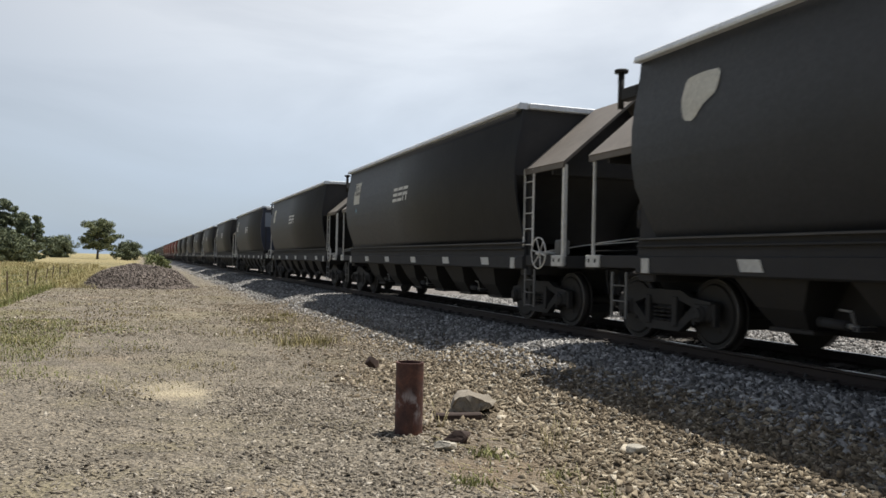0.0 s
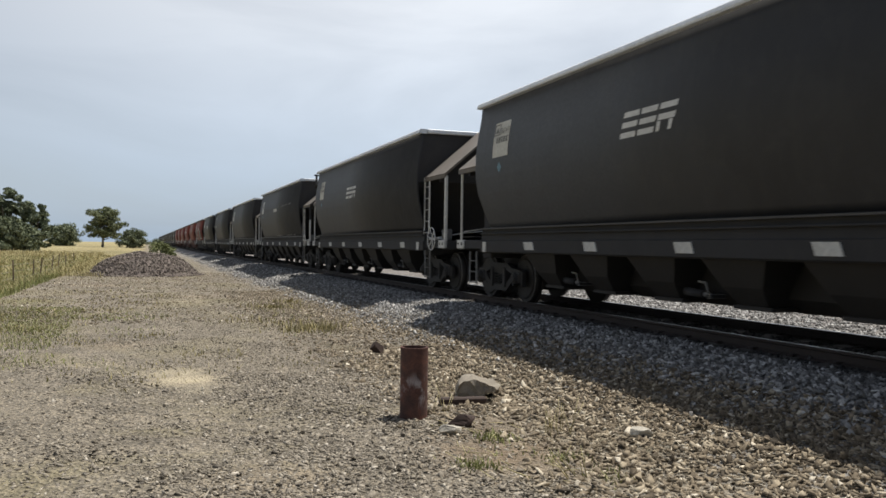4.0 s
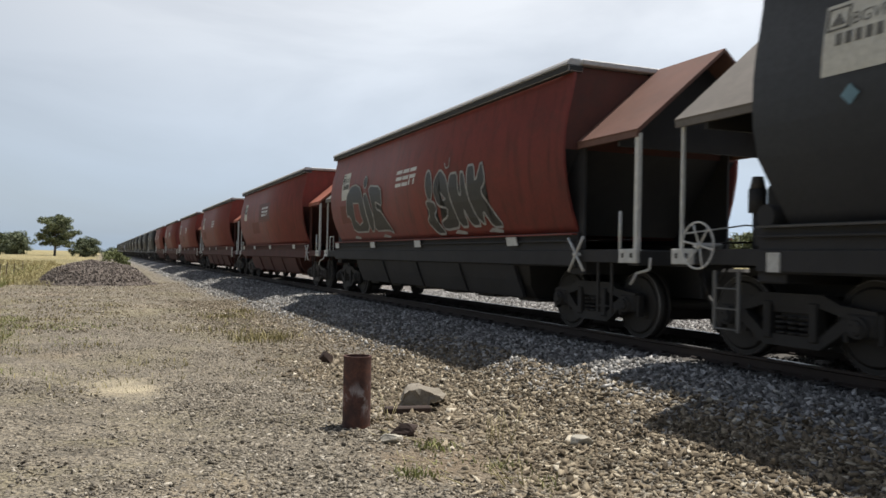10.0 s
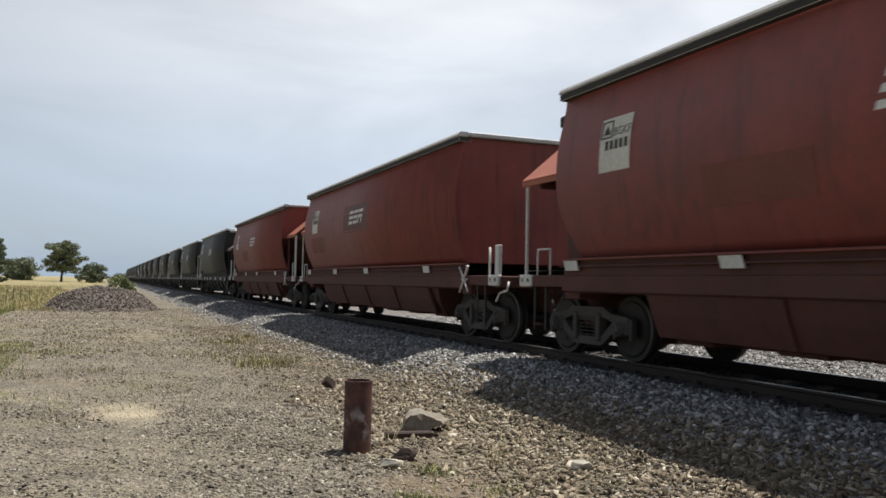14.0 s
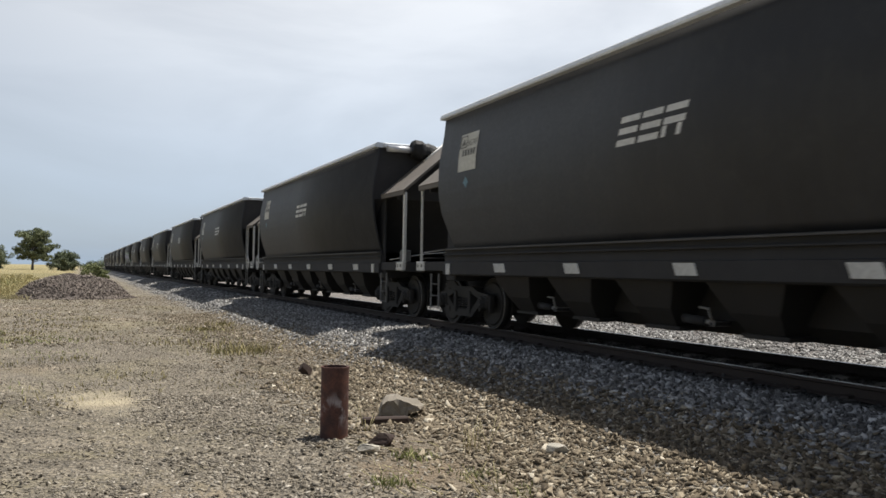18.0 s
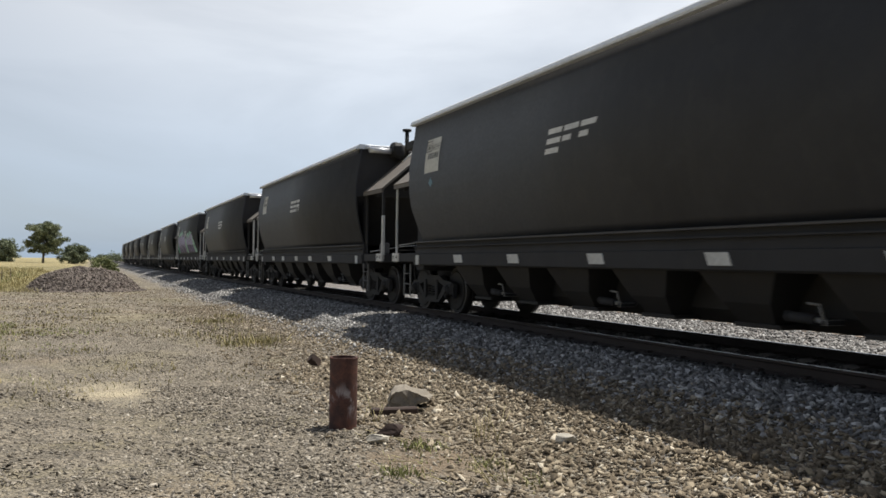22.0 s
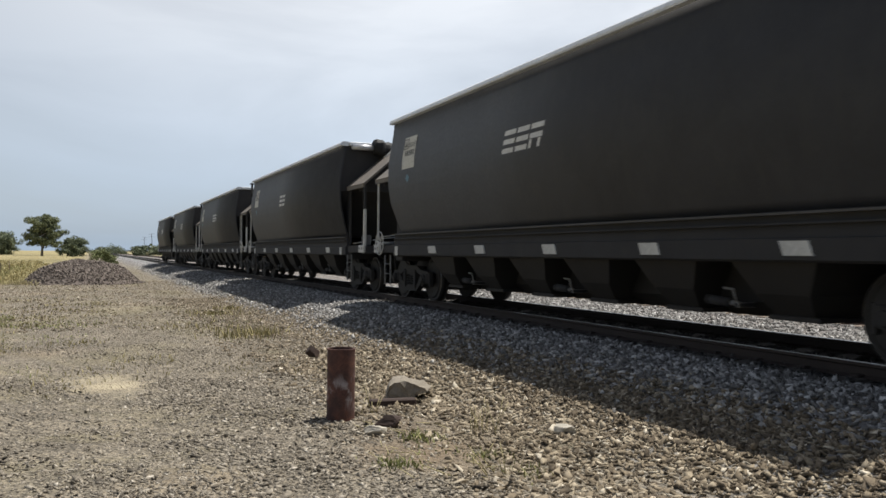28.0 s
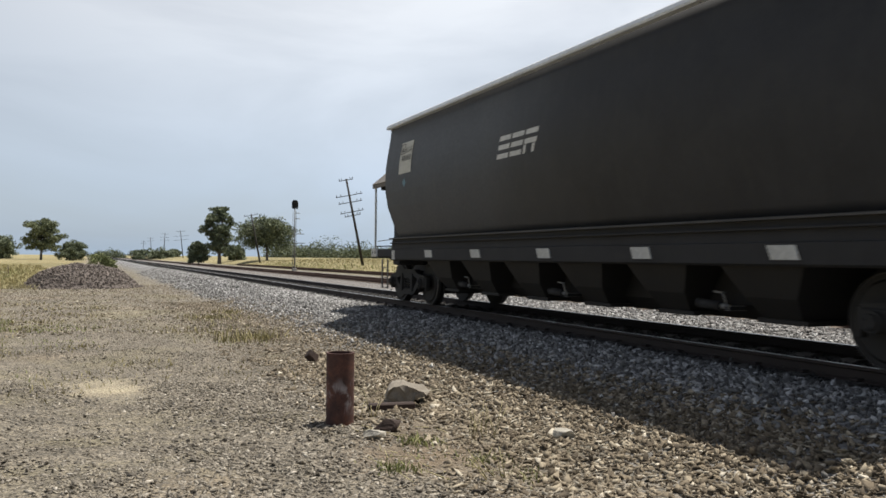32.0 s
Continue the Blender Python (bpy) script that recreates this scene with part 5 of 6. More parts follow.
def build_wagon(i, colour, front, rear, diamond=False, black_top=False, label=""):
    """One bogie hopper wagon; its front end faces smaller y. front: 'ladder', 'roll', 'open' or 'cross'."""
    w = new("hopper_wagon")
    c = colour
    S, U = M_SIDE[c], M_FRAME[c]
    age = "fresh" if i in (-1, 0, 1, 8) else "faded" if i >= 22 else "usual"
    uk = c
    # wagon 9: black lower parts, end tops in the darker red
    if i == 9:
        uk, U = "black_lower", M_UNDER
    if c == "black":
        S = {"fresh": M_FRESHBLACK, "faded": M_FADEDBLACK, "usual": M_BLACK}[age]
    for s in (-1, 1):
        shared(("side", s, c, age), "side_sheet", lambda: side_sheet(s, c), S, w)
        bare = front == "bare" and s == -1
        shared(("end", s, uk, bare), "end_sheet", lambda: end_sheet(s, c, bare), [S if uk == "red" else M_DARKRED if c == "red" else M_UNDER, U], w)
        shared(("ribs", s, uk), "side_rib", lambda: ribs(s), U, w)
        shared(("flange", s, c, i in (5, 6, 7)), "side_flange", lambda: box(bmesh.new(), s * 1.30, s * 1.475, -BODY_Y - 0.05, BODY_Y + 0.05, 1.424, 1.446), (M_SCRAPED if i in (5, 6, 7) else M_FLANGE) if c == "black" else S, w, "thin worn flange under the body side")
        shared(("sill", s, uk), "side_sill", lambda: sill(s), U, w)
        if c == "red":
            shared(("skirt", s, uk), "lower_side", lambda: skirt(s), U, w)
        if not (front in ("open", "bare") and s == -1):
            for k in (-1, 1):
                shared(("hood", s, k, c, i == 9), "hood_sheet", lambda: hood(s, k), M_HOODBROWN if i == 9 and s < 0 else M_HOOD["black" if i == 9 else c], w, "sloping dusty sheet-metal end hood")
            shared(("gable", s, uk), "gable_plate", lambda: gable(s), U, w)
        if not (i in (2, 7, 8, 18) and s > 0) and front != "bare":
            for k in (-1, 1):
                shared(("gusset", s, k, uk), "end_gusset", lambda: gusset(s, k), U, w)
        for e in (-1, 1):
            shared(("edge", s, e, uk), "platform_edge", lambda: platform_edge(s, e), U, w)
        shared(("beam", uk), "end_beam", end_beam, U, w, m=at(0, s * 7.86, 0))
        shared(("coupler", s), "coupler", lambda: coupler(s), M_STEEL, w)
        for k in (-1, 1):
            shared(("cplate", c), "corner_plate", corner_plate, [M_WHITE, M_INK], w, "white painted corner plate", at(k * 1.385, s * 7.78, 0, 0, 0, 0 if k < 0 else 180))
    shared(("rim", c), "top_rim", lambda: rim(c == "red"), [M_CAP if c == "black" else M_CAPDARK, M_UNDER], w, "pale galvanised top rim")
    shared("roof", "roof", roof, M_UNDER, w)
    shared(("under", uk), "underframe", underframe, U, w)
    for y in (-4.4, -2.7, -1.0, 0.7, 2.4, 4.1):
        shared(("chute", uk), "hopper_chute", chute, M_STEEL if U is M_UNDER else U, w, m=at(0, y, 0))
        shared(("chute_door", uk), "discharge_door", chute_door, M_STEEL if U is M_UNDER else U, w, m=at(0, y, 0))
    for y in (-3.55, -1.85, -0.15, 1.55, 3.25):
        shared(("gear", uk), "door_gear", door_gear, M_STEEL if U is M_UNDER else U, w, m=at(0, y, 0))
    for y in (-3.55, -0.15, 3.25):
        shared("lever", "discharge_lever", lever, [M_PALESTEEL, M_UNDER], w, "pale discharge lever and air cylinder", at(0, y, 0))
    # end posts of the hood
    for s in (-1, 1):
        if front in ("open", "bare") and s == -1:
            continue
        for k in (-1, 1):
            thick = s == -1
            if black_top and thick:
                shared("post_low", "hood_post", lambda: end_post(0.06, 0.085, 1.2, 2.12), M_WHITE, w, "white painted hood post", at(k * 1.34, s * 7.90, 0))
                shared("post_high", "hood_post", lambda: end_post(0.055, 0.08, 2.12, 2.72), M_UNDER, w, "black upper hood post", at(k * 1.34, s * 7.90, 0))
            elif thick:
                shared("post", "hood_post", lambda: end_post(0.06, 0.085, 1.2, 2.72), M_WHITE, w, "white painted hood post", at(k * 1.34, s * 7.90, 0))
            else:
                shared("post_thin", "hood_post", lambda: end_post(0.042, 0.042, 1.2, 2.72), M_WHITE, w, "thin white hood post", at(k * 1.34, s * 7.86, 0))
    # side fittings
    if c == "black":
        for y in ((-3.6, -1.35, 0.5, 2.5, 4.15) if i == 21 else (-4.2, -1.73, 1.0, 2.73, 4.3) if i == 15 else (-4.85, -2.6, -0.25, 2.1, 4.25)):
            for k in (-1, 1):
                shared("plate", "reflector_plate", lambda: plate(0.36, 0.145), M_PLATE, w, "small white reflector plate", at(k * 1.45, y, 1.095))
        for y in (-6.15, 6.3):
            shared("plate_end", "reflector_plate", lambda: plate(0.17, 0.20), M_PLATE, w, "small white square plate", at(-1.45, y, 1.07))
        for s, y0, y1 in ((-1, -6.93, -6.56), (1, 6.86, 7.23)):
            shared(("step", s), "step_ladder", lambda: ladder(-1.38, y0, y1, 0.30, 0.97, 3), M_STEP, w, "grey steel step ladder")
            shared(("step2", s), "step_ladder", lambda: ladder(1.38, y0, y1, 0.30, 0.97, 3), M_STEP, w, "grey steel step ladder")
        if front == "ladder":
            shared("ladder", "end_ladder", lambda: ladder(-1.38, -6.83, -6.47, 1.37, 2.78, 5), M_WHITE, w, "white painted end ladder")
            shared("wheel_front", "brake_handwheel", handwheel, M_WHITE, w, "white spoked brake handwheel", at(-1.45, -7.2, 1.25))
        if rear == "wheel":
            shared("wheel_rear", "brake_handwheel", handwheel, M_WHITE, w, "white spoked brake handwheel", at(-1.45, 7.45, 1.25))
        if i in VENT_PIPE:
            shared("pipe", "vent_pipe", lambda: tube(tube(bmesh.new(), (0, 0, 3.32), (0, 0, 3.84), 0.045, seg=10), (0, 0, 3.84), (0, 0, 3.885), 0.10, seg=10), M_BLACKP, w, "short black vent pipe", at(-1.47, 6.95, 0))
            shared("pipe_arm", "vent_bracket", lambda: box(bmesh.new(), -1.50, -1.36, 6.50, 6.92, 3.42, 3.60, 0.02), M_BLACKP, w, "black bracket of the vent pipe")
    else:
        for y in (-4.6, -0.2, 3.4 if i == 10 else 2.95, 6.28):
            for k in (-1, 1):
                shared("plate", "reflector_plate", lambda: plate(0.36, 0.145), M_PLATE, w, "small white reflector plate", at(k * 1.45, y, 1.345))
        if front == "bare":
            shared("short_post", "end_post", lambda: end_post(0.07, 0.14, 1.2, 1.75), M_WHITE, w, "short white end post", at(-1.34, -7.86, 0))
        shared("cross", "brake_handle", cross_handle, M_WHITE, w, "white four-armed brake handle", at(-1.45, -6.6, 1.14))
        for s, y0, y1 in ((-1, -7.35, -7.02), (1, 7.2, 7.55)):
            shared(("rstep", s), "step_ladder", lambda: ladder(-1.34, y0, y1, 0.34, 1.14, 1), M_STEEL, w, "grey steel step")
        shared("grab", "grab_rail", lambda: path_tube(bmesh.new(), [(-1.36, -7.55, 1.2), (-1.36, -7.55, 1.72)], 0.022), M_WHITE, w, "white grab rail")
        shared("grab2", "grab_rail", lambda: path_tube(bmesh.new(), [(-1.36, 7.45, 1.2), (-1.36, 7.45, 1.62), (-1.36, 7.05, 1.62), (-1.36, 7.05, 1.2)], 0.016), M_WHITE, w, "white grab rail")
        shared("pipe_red", "vent_box", lambda: box(bmesh.new(), -1.42, -1.15, 6.52, 6.72, 3.45, 3.62, 0.02), M_BLACKP, w, "small black vent box")
        shared("hose", "brake_hose", lambda: path_tube(bmesh.new(), [(-1.2, -8.0, 1.1), (-1.25, -8.05, 0.95), (-1.3, -7.85, 0.9), (-1.32, -7.75, 0.75)], 0.018), M_WHITE, w, "pale brake hose")
    # air tank and gear on the front platform
    if i != 7:
        shared(("gearbox", uk), "brake_gear_box", lambda: box(bmesh.new(), -0.35, 1.33, 6.12, 7.55, 1.21, 2.0, 0.03), U, w)
        shared(("tank", uk), "air_tank", lambda: tube(bmesh.new(), (-0.75, 7.15, 1.55), (0.75, 7.15, 1.55), 0.19, seg=16), U, w)
    shared("rod", "brake_rod", lambda: path_tube(bmesh.new(), [(-1.3, 7.9, 1.28), (-0.2, 7.5, 1.32), (0.9, 7.4, 1.35)], 0.014, 6), M_STEEL, w)
    if c == "black":
        shared("valve_box", "valve_box", lambda: box(bmesh.new(), -1.28, -1.08, -7.66, -7.46, 1.212, 1.48, 0.025), M_STEP, w, "grey brake valve box")
        shared("cross_rod", "brake_rod", lambda: path_tube(bmesh.new(), [(-1.30, 7.82, 1.40), (-0.5, 7.72, 1.52), (0.6, 7.74, 1.50), (1.25, 7.70, 1.36)], 0.011, 6), M_WHITE, w, "thin pale brake rod")
        shared("front_rod", "brake_rod", lambda: path_tube(bmesh.new(), [(-1.42, -7.2, 1.26), (-0.7, -7.5, 1.40), (0.9, -7.6, 1.55)], 0.011, 6), M_WHITE, w, "thin pale brake rod")
        shared("valve", "air_valve", lambda: tube(tube(tube(bmesh.new(), (-1.02, 6.98, 1.21), (-1.02, 6.98, 1.62), 0.05, seg=10), (-1.02, 6.98, 1.62), (-1.02, 6.98, 1.88), 0.10, seg=14), (-1.02, 6.98, 1.88), (-1.02, 6.98, 2.02), 0.09, 0.06, seg=14, slot=1), [M_UNDER, M_BOGIE], w, "dark air valve with a grey cap")
        shared("brake_cyl", "brake_cylinder", lambda: tube(box(bmesh.new(), -1.25, -0.55, 6.50, 6.80, 1.212, 1.46, 0.03), (-1.22, 6.66, 1.56), (-0.60, 6.66, 1.56), 0.13, seg=14), M_UNDER, w, "dark brake cylinder on its box")
        for e in (-1, 1):
            shared(("hose", e), "brake_hose", lambda: path_tube(bmesh.new(), [(-0.55, e * 7.95, 1.0), (-0.60, e * 8.06, 0.80), (-0.58, e * 8.12, 0.55), (-0.50, e * 8.20, 0.38), (-0.38, e * 8.30, 0.34)], 0.015, 6), M_DARKBOGIE, w, "grey rubber brake hose")
    if front in ("roll", "open"):
        shared("roll", "cover_roll", cover_roll, M_BLACKP, w, "black rolled cover on the wagon top")
        shared("rollbar", "cover_arm", lambda: tube(bmesh.new(), (-0.50, -6.92, 3.55), (-0.02, -6.92, 3.98), 0.03, seg=8), M_WHITE, w, "white cover arm")
        shared("cyl", "cover_tube", lambda: tube(bmesh.new(), (-1.30, -6.62, 3.84), (-0.62, -6.62, 3.84), 0.075, seg=14), M_LAMP, w, "bright metal cover tube")
    if front == "open":
        for n in range(4):
            shared(("open_sheet", n), "end_panel", lambda: open_panel(n), M_GREYSHEET if n else M_BLUE, w, "grey upper end panel" if n else "dark blue end sheet")
        shared("open_tank", "air_tank", lambda: tube(bmesh.new(), (-0.75, -7.2, 2.25), (0.35, -7.2, 2.25), 0.21, seg=18), M_LAMP, w, "pale grey air tank")
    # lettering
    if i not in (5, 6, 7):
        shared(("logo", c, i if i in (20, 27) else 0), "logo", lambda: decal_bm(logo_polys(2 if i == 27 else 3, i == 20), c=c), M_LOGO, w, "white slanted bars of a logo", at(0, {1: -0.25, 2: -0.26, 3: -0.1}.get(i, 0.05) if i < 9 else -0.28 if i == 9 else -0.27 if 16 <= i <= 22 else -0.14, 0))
    yc, z0, z1 = (5.25, 2.79, 3.46) if c == "black" else (4.97, 2.57, 3.30)
    if i == 7:
        for z in (3.28, 2.52):
            shared(("small_board", z), "number_board", lambda: decal_bm([([(5.55, z), (5.12, z), (5.08, z + 0.17), (5.5, z + 0.17)], 0, 0.0)]), M_PANEL, w, "small white lettering board")
    elif i in (-1, 1):
        rows = ((0.33, 0.95), (0.0, 1.0), (-0.33, 0.97), (-0.30, 0.55), (-0.1, 0.42), (0.1, 0.1), (0.28, 0.15), (0.37, 0.5)) if i < 0 else ((0.30, 0.75), (0.15, 1.0), (-0.30, 1.0), (-0.25, 0.7), (-0.12, 0.6), (-0.30, 0.4), (-0.15, 0.0), (0.25, 0.08), (0.32, 0.35), (0.12, 0.5))
        shared(("torn", i), "number_board", lambda: decal_bm(torn_board(yc, z0, z1, rows)), M_PANEL, w, "white number board, peeled and torn", at(0, -0.22 if i < 0 else 0.0, 0))
    else:
        shared(("panel", c, diamond), "number_board", lambda: decal_bm(panel_polys(yc, z0, z1, diamond, "BGVF" if c == "black" else "BGKF"), c=c), [M_PANEL, M_INK if c == "red" else M_FADEDINK, M_TEAL], w, "white number board with black lettering" if c == "red" else "white number board with faded lettering",
               at(0, {0: -0.12, 23: -0.1}.get(i, 0.0), 0))
    if c == "red":
        if i in (10, 13):
            shared("redpatch", "paint_patch", lambda: decal_bm([([(1.55, 2.40), (-0.75, 2.40), (-0.75, 3.14), (1.55, 3.14)], 0, 0.0)], 0.003, c=c), M_REDPATCH, w, "repainted darker red patch")
        shared("redpale", "paint_patch", lambda: decal_bm([([(5.5, 1.95), (3.9, 1.95), (3.9, 2.42), (5.5, 2.42)], 0, 0.0)], 0.003, c=c), M_REDPALE, w, "faded paler red patch", at(0, 0.0 if i % 2 else -2.2, 0))
    # bogies
    sets = []
    for y in (-6.45, 6.45):
        b = shared(("bolster", uk), "bogie", bolster, U, w, m=at(0, y, 0))
        for s in (-1, 1):
            shared(("sframe", s, uk), "side_frame", lambda: side_frame(s), [M_BOGIE if uk == "red" else M_DARKBOGIE, M_STEEL], b)
        for dy in (-0.875, 0.875):
            sets.append(shared("wheels", "wheel_set", wheel_set, [M_STEEL, M_TREAD], b, m=at(0, dy, 0.458)))
    tagged(w, label, "freight wagon", "wagons of the train")
    return w, sets


def cover_roll():
    """A bundled cover: a lumpy roll with folds."""
    bm = bmesh.new()
    n, m = 14, 12
    rings = []
    for i in range(n):
        e = i / (n - 1)
        x = -0.72 + 0.68 * e
        k = (0.62 + 0.38 * math.sin(math.pi * min(1.0, 0.12 + 0.95 * e))) * (1 + 0.10 * math.sin(9 * e) + 0.06 * math.sin(23 * e))
        rings.append([bm.verts.new((x, -6.66 + 0.20 * k * math.cos(a) * (1 + 0.08 * math.sin(3 * a + 5 * e)), 3.87 - 0.10 * e + 0.225 * k * math.sin(a) * (1 + 0.10 * math.sin(4 * a - 6 * e)))) for a in (2 * math.pi * j / m for j in range(m))])
    for p, q in zip(rings[:-1], rings[1:]):
        for j in range(m):
            bm.faces.new((p[j], p[(j + 1) % m], q[(j + 1) % m], q[j]))
    bm.faces.new(rings[0][::-1])
    bm.faces.new(rings[-1])
    return bm


def open_panel(n):
    if n == 0:
        zs = [z for z, _ in SIDE["black"]]
        return prism(bmesh.new(), [(-side_x(z) - 0.004, z) for z in zs] + [(side_x(z) + 0.004, z) for z in zs[::-1]], "y", -6.53, -6.475)
    x0, x1 = ((-1.36, -0.62), (-0.42, 0.45), (0.6, 1.36))[n - 1]
    return box(bmesh.new(), x0, x1, -6.56, -6.534, 2.8, 3.6, 0.006)


def graffiti(w, groups, mats, label):
    """One part for each sprayed shape."""
    for polys in groups:
        part("graffiti_shape", decal_bm(polys, 0.012, c="red" if w["label"].startswith("red") else "black"), mats, w, label)

# ---- the train: thirty-two wagons, the first already passing at the start ----
FRONT = {2: "open", 8: "roll", 15: "roll", 17: "roll", 21: "roll", 22: "roll", 24: "roll", 27: "roll", 30: "roll"}
REAR_WHEEL = {3, 9, 16, 18, 22, 23, 25, 27, 28}
BLACK_TOP = {5, 8, 15, 21, 25, 27, 28, 30}
NO_DIAMOND = {1, 6, 9, 21, 25}
NUDGE = {0: -0.05, 1: 0.0, 2: 0.03, 3: 0.07, 4: 0.1, 5: 0.14, 6: 0.1, 7: 0.05, 8: 0.05, 9: -0.06, 10: -0.14, 11: -0.13, 12: -0.17, 13: -0.15, 14: 0.06,
         15: 0.2, 16: 0.17, 17: 0.15, 18: 0.14, 19: 0.09, 20: 0.04, 21: -0.01, 22: -0.03, 23: -0.07, 24: -0.12, 25: -0.12, 26: -0.1, 27: -0.05, 28: -0.01, 29: 0.07, 30: 0.12}
WAGONS = []


def travelled(t):
    """Metres that the train has come by t seconds."""
    return ((((-1.80497287e-05 * t + 1.30472335e-03) * t - 1.7864242e-03) * t) + 15.3164566) * t - 11.7554


def build_train():
    for k in range(-2, 31):
        red = 9 <= k <= 14
        front = ("bare" if k == 13 else "cross") if red else FRONT.get(k, "ladder")
        rear = "wheel" if k + 1 in REAR_WHEEL and not red else "pipe"
        what = "oxide red bogie grain hopper wagon with white markings" if red else "dirty black bogie grain hopper wagon with white markings"
        if front == "open":
            what = "black hopper wagon with open blue end and pale tank"
        elif front == "roll":
            what = "black bogie hopper wagon with a rolled black cover on top"
        if k == 9:
            what = "red bogie hopper wagon sprayed with black and white graffiti"
        if k == 23:
            what = "black bogie hopper wagon sprayed with purple and green graffiti"
        w, sets = build_wagon(k, "red" if red else "black", front, rear, k not in NO_DIAMOND and not red, k in BLACK_TOP, what)
        WAGONS.append((k, w, sets))
        if k == 9:
            graffiti(w, red_graffiti(), [M_SPRAYBLACK, M_SPRAYWHITE, M_RED], "black sprayed letters with white outlines")
        if k == 23:
            graffiti(w, purple_graffiti(), [M_SPRAYGREEN, M_SPRAYPURPLE, M_SPRAYDARK, M_SPRAYBLACK, M_DEEPGREEN, M_SPRAYWHITE], "purple sprayed shapes on a green ground")
        if k == 5:
            graffiti(w, scuffs(random.Random(4))[:1], [M_PANEL], "pale scraped paint mark")
            graffiti(w, scuffs(random.Random(4))[1:2], [M_FLANGE], "faint long scrape")
            graffiti(w, scuffs(random.Random(4))[2:], [M_SCRAPED], "chipped paint along the foot of the side")


M_SPRAYGREEN = worn("green_spray_paint", (0.33, 0.58, 0.45), 0.6, dark=0.7, light=1.3)
M_SPRAYPURPLE = worn("purple_spray_paint", (0.41, 0.37, 0.58), 0.6, dark=0.75, light=1.25)
M_SPRAYDARK = worn("deep_violet_spray_paint", (0.080, 0.052, 0.145), 0.6, dark=0.75, light=1.3)


M_SPRAYBLACK = worn("black_spray_paint", (0.0125, 0.0125, 0.0145), 0.5)
M_DEEPGREEN = worn("deep_green_spray_paint", (0.07, 0.30, 0.19), 0.6, dark=0.6, light=1.4, stain=3.0)


def stroke(pts, wide, slot, lift, closed=False):
    """A sprayed line: short bands with rounded joints."""
    out = []
    ends = pts[1:] + pts[:1] if closed else pts[1:]
    for (a, b), (c, d) in zip(pts, ends):
        l = math.hypot(c - a, d - b) or 1.0
        u, v = -(d - b) / l * wide / 2, (c - a) / l * wide / 2
        out.append(([(a + u, b + v), (a - u, b - v), (c - u, d - v), (c + u, d + v)], slot, lift))
    for a, b in pts:
        out.append(([(a + wide / 2 * math.cos(t), b + wide / 2 * math.sin(t)) for t in (0, 1.05, 2.1, 3.14, 4.2, 5.24)], slot, lift))
    return out


def rounded(pts, turns=2):
    """Cuts the corners of an outline, to a softer sprayed shape."""
    for _ in range(turns):
        nxt = []
        for (a, b), (c, d) in zip(pts, pts[1:] + pts[:1]):
            nxt += [(a * 0.82 + c * 0.18, b * 0.82 + d * 0.18), (a * 0.18 + c * 0.82, b * 0.18 + d * 0.82)]
        pts = nxt
    return pts


